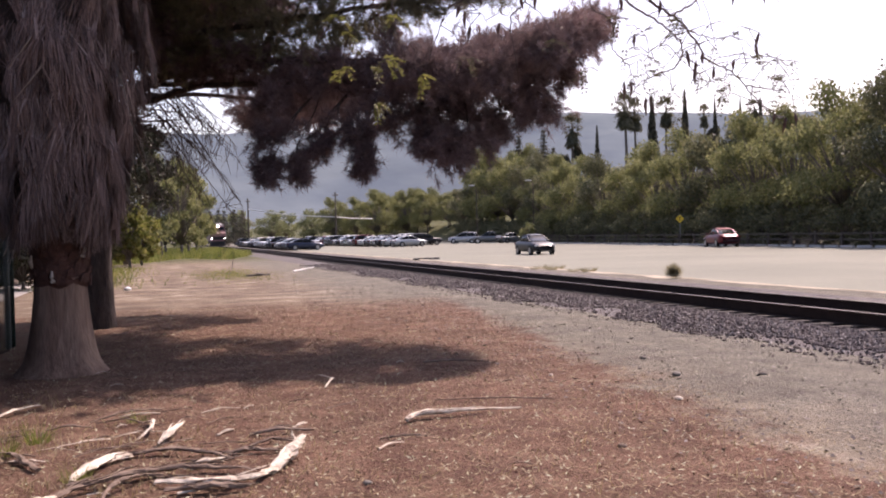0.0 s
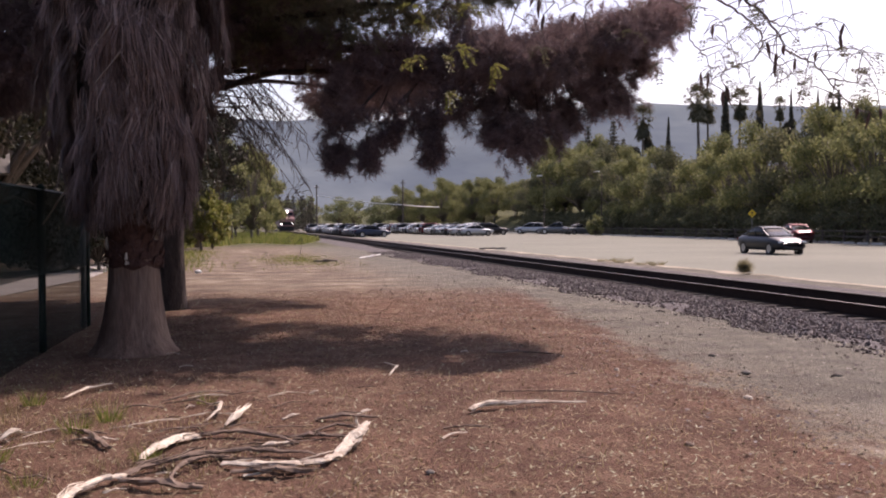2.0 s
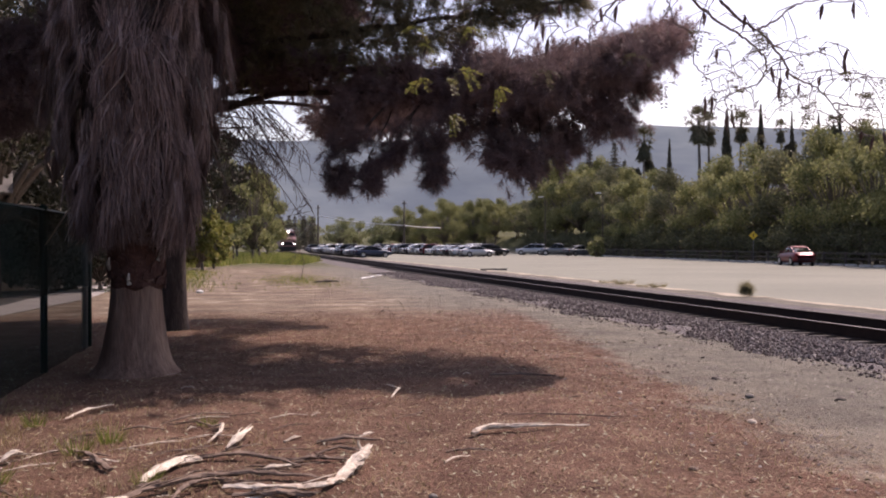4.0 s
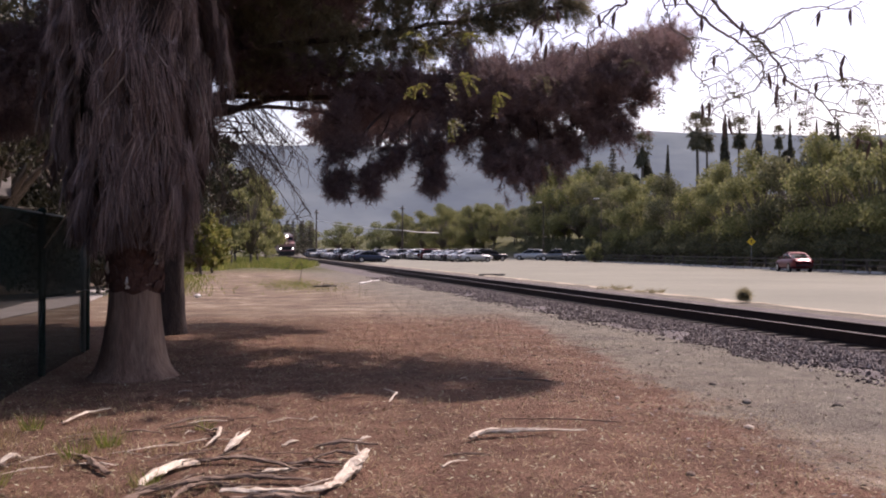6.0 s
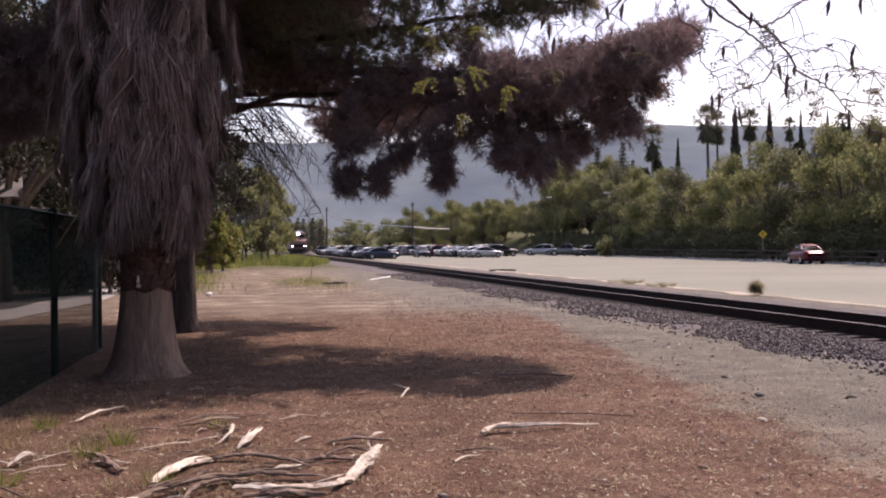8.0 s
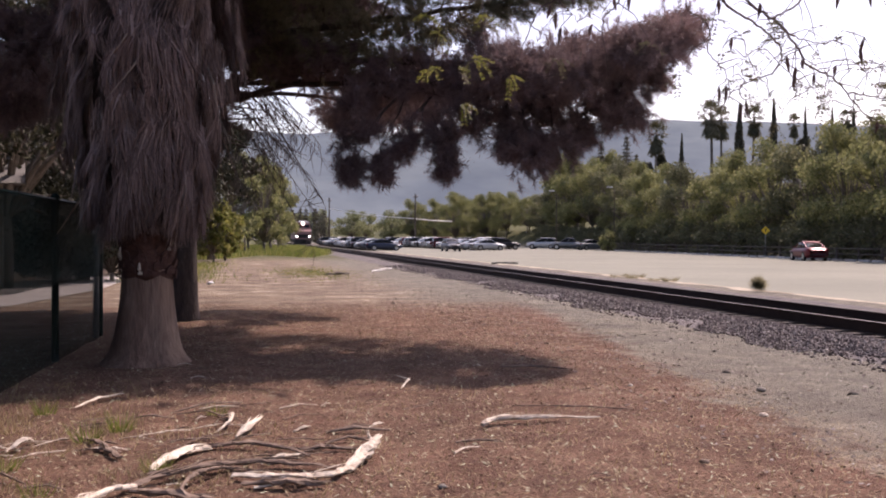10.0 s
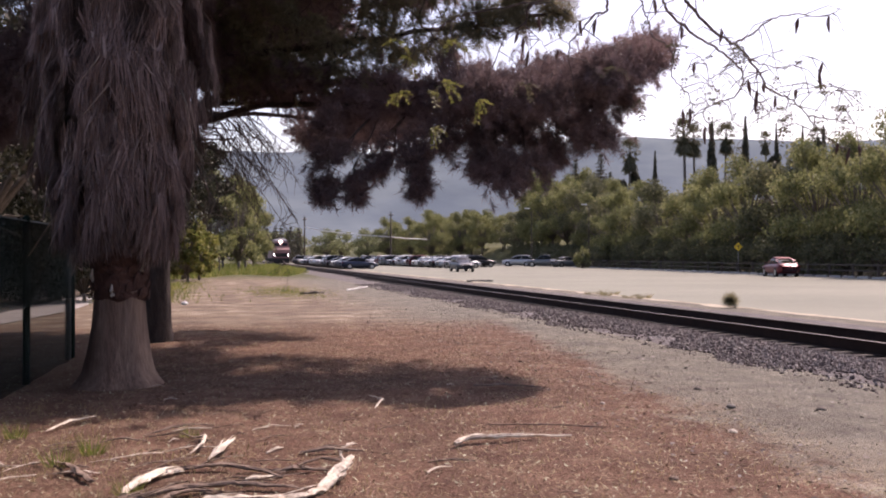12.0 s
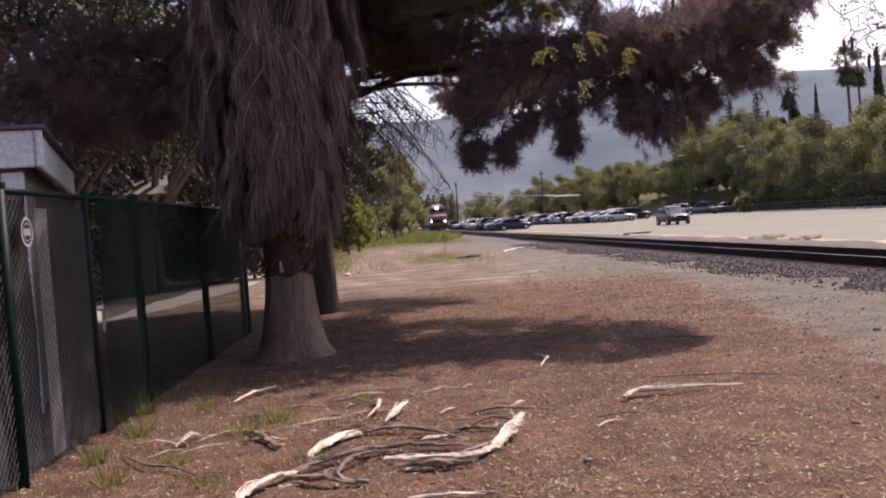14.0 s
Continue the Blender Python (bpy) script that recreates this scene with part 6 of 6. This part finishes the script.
    stick("stick", [(1.45, 8.8, 0.02), (1.75, 9.0, 0.03)], [0.008, 0.012], brown, "small brown twig on needles", "stick")
    stick("board", [(5.86, 44.6, 0.03), (6.7, 46.8, 0.05), (7.5, 49.2, 0.04)], [0.05, 0.06, 0.04], M_WHITE, "pale strip lying in the dirt", "debris")
    stick("log", [(3.4, 40.8, 0.05), (3.9, 40.6, 0.09), (4.4, 40.9, 0.06)], [0.07, 0.12, 0.07], M_WOOD, "low dark lump of wood in the grass", "log")
    stick("board", [(14.9, 57.6, 0.05), (15.7, 57.5, 0.07), (16.5, 57.3, 0.05)], [0.09, 0.12, 0.08], M_TRIM, "dark low block on the asphalt", "debris")
    for i, (x, y, r, m) in enumerate([(-1.0, 33.2, 0.13, M_WHITE), (4.55, 7.95, 0.05, M_PALEWOOD), (5.3, 9.3, 0.05, M_PEBBLE), (4.1, 9.9, 0.03, M_PALEWOOD), (1.25, 6.1, 0.03, M_PEBBLE), (3.2, 6.4, 0.04, M_BROWNWOOD), (5.6, 10.6, 0.05, M_WOOD), (6.1, 8.9, 0.05, M_WOOD), (-0.1, 8.6, 0.04, M_WOOD)]):
        s = Shape().lathe([(r * 0.5, 0), (r, r * 0.3), (r * 0.8, r * 0.7), (r * 0.2, r * 0.95)], 9, wobble=0.4, seed=i)
        ob = s.make("stone", m, smooth=True)
        ob.location = (x, y, -0.01)
        tagged(ob, "small pale stone lying on the dirt" if m in (M_WHITE, M_PALEWOOD) else "small dark stone on the dirt", "stone", "loose stones")


def build_twigs():
    """Thin bits of bark and twig strewn round the bark pile."""
    r = random.Random(61)
    for i in range(74):
        near = i < 52
        x, y = (r.gauss(-0.5, 0.95), r.gauss(7.5, 0.95)) if near else (r.uniform(-1.5, 4.2), r.uniform(6.0, 13.0))
        if x < -2.2 or y < 5.2:
            continue
        a, L = r.uniform(-0.5, 0.9) + (math.pi if r.random() < 0.3 else 0), r.uniform(0.1, 0.55) if near else r.uniform(0.06, 0.25)
        dx, dy = math.cos(a) * L, math.sin(a) * L
        k = r.uniform(0.006, 0.017) if near else r.uniform(0.005, 0.010)
        pts = [(x, y, 0.02), (x + dx * 0.5 - dy * r.uniform(-0.2, 0.2), y + dy * 0.5 + dx * r.uniform(-0.2, 0.2), 0.035), (x + dx, y + dy, 0.02)]
        pale = r.random() < 0.35
        stick("twig", pts, [k, k * 1.2, k * 0.5], M_PALEWOOD if pale else M_BROWNWOOD, "thin bleached twig lying on needles" if pale else "thin brown twig lying on needles", "twig", n=5, group="twigs strewn under the tree")


build_sticks()
build_twigs()


def build_old_posts():
    for x, y, hgt in ((-3.4, 78, 1.9), (-1.7, 76, 1.7), (0.2, 84, 1.6), (-5.0, 66, 1.8)):
        p = Shape().tube([(0, 0, -0.1), (0.02, 0, hgt * 0.6), (0.0, 0.03, hgt)], [0.09, 0.085, 0.075], 7).make("fence_post", M_POLE)
        p.location = (x, y, 0)
        tagged(p, "old grey wooden fence post in the grass", "post", "old posts in the grass")


build_old_posts()


def tuft(name, seed, n, h, spread, material, label, lean=0.5):
    rng = np.random.default_rng(seed)
    a = rng.uniform(0, 2 * np.pi, n)
    r = spread * np.sqrt(rng.uniform(0, 1, n)) * 0.4
    p = np.stack([r * np.cos(a), r * np.sin(a), np.zeros(n)], axis=1)
    d = unit(np.stack([np.cos(a) * lean, np.sin(a) * lean, np.ones(n)], axis=1) + rng.normal(0, 0.25, (n, 3)))
    L = h * rng.uniform(0.5, 1.1, (n, 1))
    s = unit(np.cross(d, rng.normal(size=(n, 3)))) * (h * 0.018)
    tri = np.stack([p - s, p + s, p + d * L], axis=1).reshape(-1, 3)
    return tagged(array_mesh(name, tri, 3, material), label, "weed")


def build_weeds():
    rng = np.random.default_rng(12)
    n = 1500
    d = unit(rng.normal(size=(n, 3)) * np.array([1, 1, 0.9]) + np.array([0, 0, 0.35]))
    p = np.array([0, 0, 0.2]) + d * rng.uniform(0.0, 0.14, (n, 1))
    w = unit(np.cross(d, rng.normal(size=(n, 3)))) * 0.006
    e = p + d * rng.uniform(0.08, 0.24, (n, 1))
    e[:, 2] = np.maximum(e[:, 2], -0.01)
    b = tagged(array_mesh("weed", np.stack([p - w, p + w, e], axis=1).reshape(-1, 3), 3, M_WEED), "rounded olive weed at the lot's edge", "weed")
    b.location = (15.25, 26.85, 0)
    b.scale = (1.15, 1.15, 1.05)
    for i, (x, y, h, w) in enumerate([(15.4, 36.6, 0.35, 0.8), (15.3, 38.0, 0.22, 0.9), (15.5, 33.6, 0.3, 0.6), (15.3, 34.4, 0.18, 0.7)]):
        t = tuft("weed", 5 + i, 260, h, w, M_WEED, "low dry weed at the lot's edge", 1.1)
        t.location = (x, y, 0)
    for i, (x, y, h) in enumerate([(-1.15, 7.9, 0.22), (-0.95, 8.3, 0.25), (-1.55, 7.0, 0.2), (-0.55, 6.85, 0.16), (-1.9, 6.6, 0.2), (-2.1, 8.2, 0.25), (-1.2, 6.3, 0.14), (-2.2, 7.3, 0.24), (-1.7, 9.2, 0.2), (-2.3, 9.3, 0.25), (-0.2, 8.9, 0.14)]):
        t = tuft("weed", 30 + i, 60, h, 0.22, M_GRASS, "small green weed among the needles", 0.5)
        t.location = (x, y, 0)


build_weeds()


def build_dry_tufts():
    """Short dead grass standing among the litter, thick by the fence foot and thin elsewhere."""
    rng = np.random.default_rng(303)
    x = np.concatenate([rng.normal(-1.9, 0.5, 2600), rng.uniform(-1.8, 4.2, 2400), rng.normal(-0.7, 0.7, 1500)])
    y = np.concatenate([rng.uniform(6.2, 11.0, 2600), 4.3 + 6.0 * rng.uniform(0, 1, 2400) ** 1.6, rng.normal(7.2, 0.9, 1500)])
    lump = np.array([noise.noise((a * 2.3, b * 2.3, 5.0)) for a, b in zip(x, y)])
    keep = (x > -2.55) & (lump > rng.uniform(-0.25, 0.35, len(x)))
    x, y = x[keep], y[keep]
    n = len(x)
    h = rng.uniform(0.03, 0.13, (n, 1))
    p = np.stack([x, y, np.full(n, -0.005)], axis=1)
    d = unit(rng.normal(0, 0.45, (n, 3)) + np.array([0, 0, 1.0]))
    s = unit(np.cross(d, rng.normal(size=(n, 3)))) * 0.0035
    tri = np.stack([p - s, p + s, p + d * h], axis=1).reshape(-1, 3)
    tagged(array_mesh("dry_grass", tri, 3, M_DRYGRASS), "short dead grass standing among the needles", "grass", kind="stuff")


build_dry_tufts()


def build_grass():
    rng = np.random.default_rng(99)
    t = []
    # tall grass beside the track, thinning towards the bare dirt
    n = 52000
    x = rng.uniform(-9, 8.6, n)
    y = 62 + 90 * rng.uniform(0, 1, n) ** 1.5
    edge = 78 + 6 * np.sin(x * 0.9) + 22 * smooth(-2.0, -4.5, x) * -1 + 1.2 * np.maximum(0, x)
    keep = y > edge + rng.normal(0, 1.2, n)
    x, y = x[keep], y[keep]
    h = rng.uniform(0.25, 0.7, len(x))
    # patches in the middle of the strip
    m = 2600
    px, py = rng.normal(3.0, 0.9, m), rng.normal(44, 4.0, m)
    qx, qy = rng.normal(-2.3, 0.8, 2600), rng.uniform(34, 60, 2600)
    x, y, h = np.concatenate([x, px, qx]), np.concatenate([y, py, qy]), np.concatenate([h, rng.uniform(0.03, 0.09, m), rng.uniform(0.08, 0.3, 2600)])
    p = np.stack([x, y, np.zeros(len(x))], axis=1)
    d = unit(rng.normal(0, 0.28, (len(x), 3)) + np.array([0, 0, 1.0]))
    s = unit(np.cross(d, rng.normal(size=(len(x), 3)))) * np.where(y < 60, 0.012, 0.03)[:, None]
    tri = np.stack([p - s, p + s, p + d * h[:, None]], axis=1).reshape(-1, 3)
    ob = array_mesh("grass", tri, 3, M_GRASS)
    tagged(ob, "tall green and straw-coloured grass beside the track", "grass", kind="stuff")


build_grass()


def flakes(name, x, y, size, aspect, material, label, category, seed, lift=0.012):
    rng = np.random.default_rng(seed)
    n = len(x)
    z = np.array([0.022 * (noise.fractal((a * 0.9, b * 0.9, 3.0), 0.9, 2.1, 5) + 0.35 * noise.noise((a * 3.5, b * 3.5, 8))) for a, b in zip(x, y)])
    c = np.stack([x, y, z + lift * rng.uniform(0.3, 1.4, n)], axis=1)
    ang = rng.uniform(0, 2 * np.pi, n)
    d = np.stack([np.cos(ang), np.sin(ang), rng.normal(0, 0.25, n)], axis=1)
    s = np.stack([-np.sin(ang), np.cos(ang), rng.normal(0, 0.25, n)], axis=1)
    L = size * rng.uniform(0.5, 1.6, (n, 1))
    q = np.stack([c - d * L, c + s * L * aspect, c + d * L, c - s * L * aspect], axis=1).reshape(-1, 3)
    return tagged(array_mesh(name, q, 4, material), label, category, kind="stuff")


def build_litter():
    rng = np.random.default_rng(55)
    n = 95000
    y = 3.2 + 20 * rng.uniform(0, 1, n) ** 1.8
    x = rng.uniform(-3.2, 6.4, n)
    keep = x < 3.55 + 0.14 * y + 0.3 * np.sin(y * 0.9) + rng.normal(0, 0.3, n)
    flakes("leaf_litter", x[keep], y[keep], 0.017, 0.28, M_LITTER, "red-brown needles and leaf scraps strewn on the dirt", "leaf litter", 1)
    n = 24000
    y = 3.5 + 18 * rng.uniform(0, 1, n) ** 1.6
    x = rng.uniform(-2.6, 5.0, n)
    flakes("straw", x, y, 0.03, 0.07, M_DRYGRASS, "pale bits of straw among the needles", "straw", 2, 0.02)
    n = 2600
    y = 4.5 + 26 * rng.uniform(0, 1, n) ** 1.4
    x = rng.uniform(3.4, 8.2, n)
    flakes("clods", x, y, 0.02, 0.75, M_STONE, "dark clods and chips on the grey dirt", "dirt", 4, 0.014)
    n = 9000
    y = 4.5 + 24 * rng.uniform(0, 1, n) ** 1.6
    x = rng.uniform(4.2, 8.4, n)
    flakes("gravel", x, y, 0.010, 0.8, M_PEBBLE, "small grey gravel on the dirt", "gravel", 3, 0.008)


build_litter()


def build_ballast():
    rng = np.random.default_rng(77)
    n = 42000
    y = 8 + 46 * rng.uniform(0, 1, n) ** 1.5
    u = rng.uniform(0, 1, n)
    x = TRACK_X - 1.15 - 2.9 * u ** 1.15
    edge = TRACK_X - 3.55 + 0.4 * np.sin(y * 0.8) + 0.25 * np.sin(y * 2.3)
    keep = (x > edge) | (rng.uniform(0, 1, n) < 0.12)
    x, y = x[keep], y[keep]
    n = len(x)
    z = np.interp(TRACK_X - x, [1.2, 1.7, 2.6, 3.75], [-0.08, -0.05, 0.05, 0.0])
    r = rng.uniform(0.012, 0.036, n)
    base = np.array([(1, 0, 0), (0, 1, 0), (-1, 0, 0), (0, -1, 0), (0, 0, 0.8), (0, 0, -0.8)], float)
    v = base[None] * rng.uniform(0.6, 1.35, (n, 6, 1)) + rng.normal(0, 0.15, (n, 6, 3))
    a = rng.uniform(0, 2 * np.pi, n)
    ca, sa = np.cos(a)[:, None], np.sin(a)[:, None]
    v = np.stack([v[..., 0] * ca - v[..., 1] * sa, v[..., 0] * sa + v[..., 1] * ca, v[..., 2]], axis=2) * r[:, None, None] + np.stack([x, y, z + r * 0.35], axis=1)[:, None]
    fi = np.array([(0, 1, 4), (1, 2, 4), (2, 3, 4), (3, 0, 4), (1, 0, 5), (2, 1, 5), (3, 2, 5), (0, 3, 5)])
    me = bpy.data.meshes.new("ballast")
    me.from_pydata(v.reshape(-1, 3).tolist(), [], (fi[None] + 6 * np.arange(n)[:, None, None]).reshape(-1, 3).tolist())
    me.materials.append(M_STONE)
    tagged(new("ballast", me), "broken dark grey ballast stones along the track", "ballast", kind="stuff")


build_ballast()


# ---- sleepers, the pieces of the track ----
def build_sleepers():
    first = Shape().box((0, 0, -0.085), (2.6, 0.23, 0.07)).make("sleeper", M_TIE, track, bevel=0.01)
    first.location = (0, 2, 0)
    for i in range(1, 130):
        o = bpy.data.objects.new("sleeper", first.data)
        scene.collection.objects.link(o)
        o.parent = track
        o.matrix_basis = pose(0.02 * math.sin(i * 7.7), 2 + 0.55 * i, 0, 0, 0, 0.8 * math.sin(i * 3.1))


build_sleepers()


# ---- what moves ----
def motions():
    loco_y = [(0.0, 201), (3.0, 200.5), (6.0, 199), (8.0, 196), (10.5, 186), (12.5, 178), (14.0, 173)]
    walk(locomotive, [(t, pose(TRACK_X, y, RAIL_TOP)) for t, y in loco_y])
    turn = 178
    walk(moving_sedan, [(t, pose(x, y, 0.012, 0, 0, turn)) for t, x, y in ((0.0, 24.3, 61.2), (0.5, 24.6, 57.0), (1.0, 25.0, 52.4), (1.5, 25.5, 48.0), (2.0, 26.3, 43.8), (2.5, 27.4, 39.6), (3.0, 28.2, 35.2), (4.0, 29.2, 26.6), (14.0, 36.0, -58.0))])
    walk(moving_suv, [(t, pose(x, y, 0.012, 0, 0, 180)) for t, x, y in ((0.0, 24.6, 201.0), (5.8, 24.6, 150.0), (8.0, 24.3, 130.5), (11.0, 24.2, 104.0), (12.5, 24.0, 90.5), (14.0, 24.2, 77.5))])


motions()
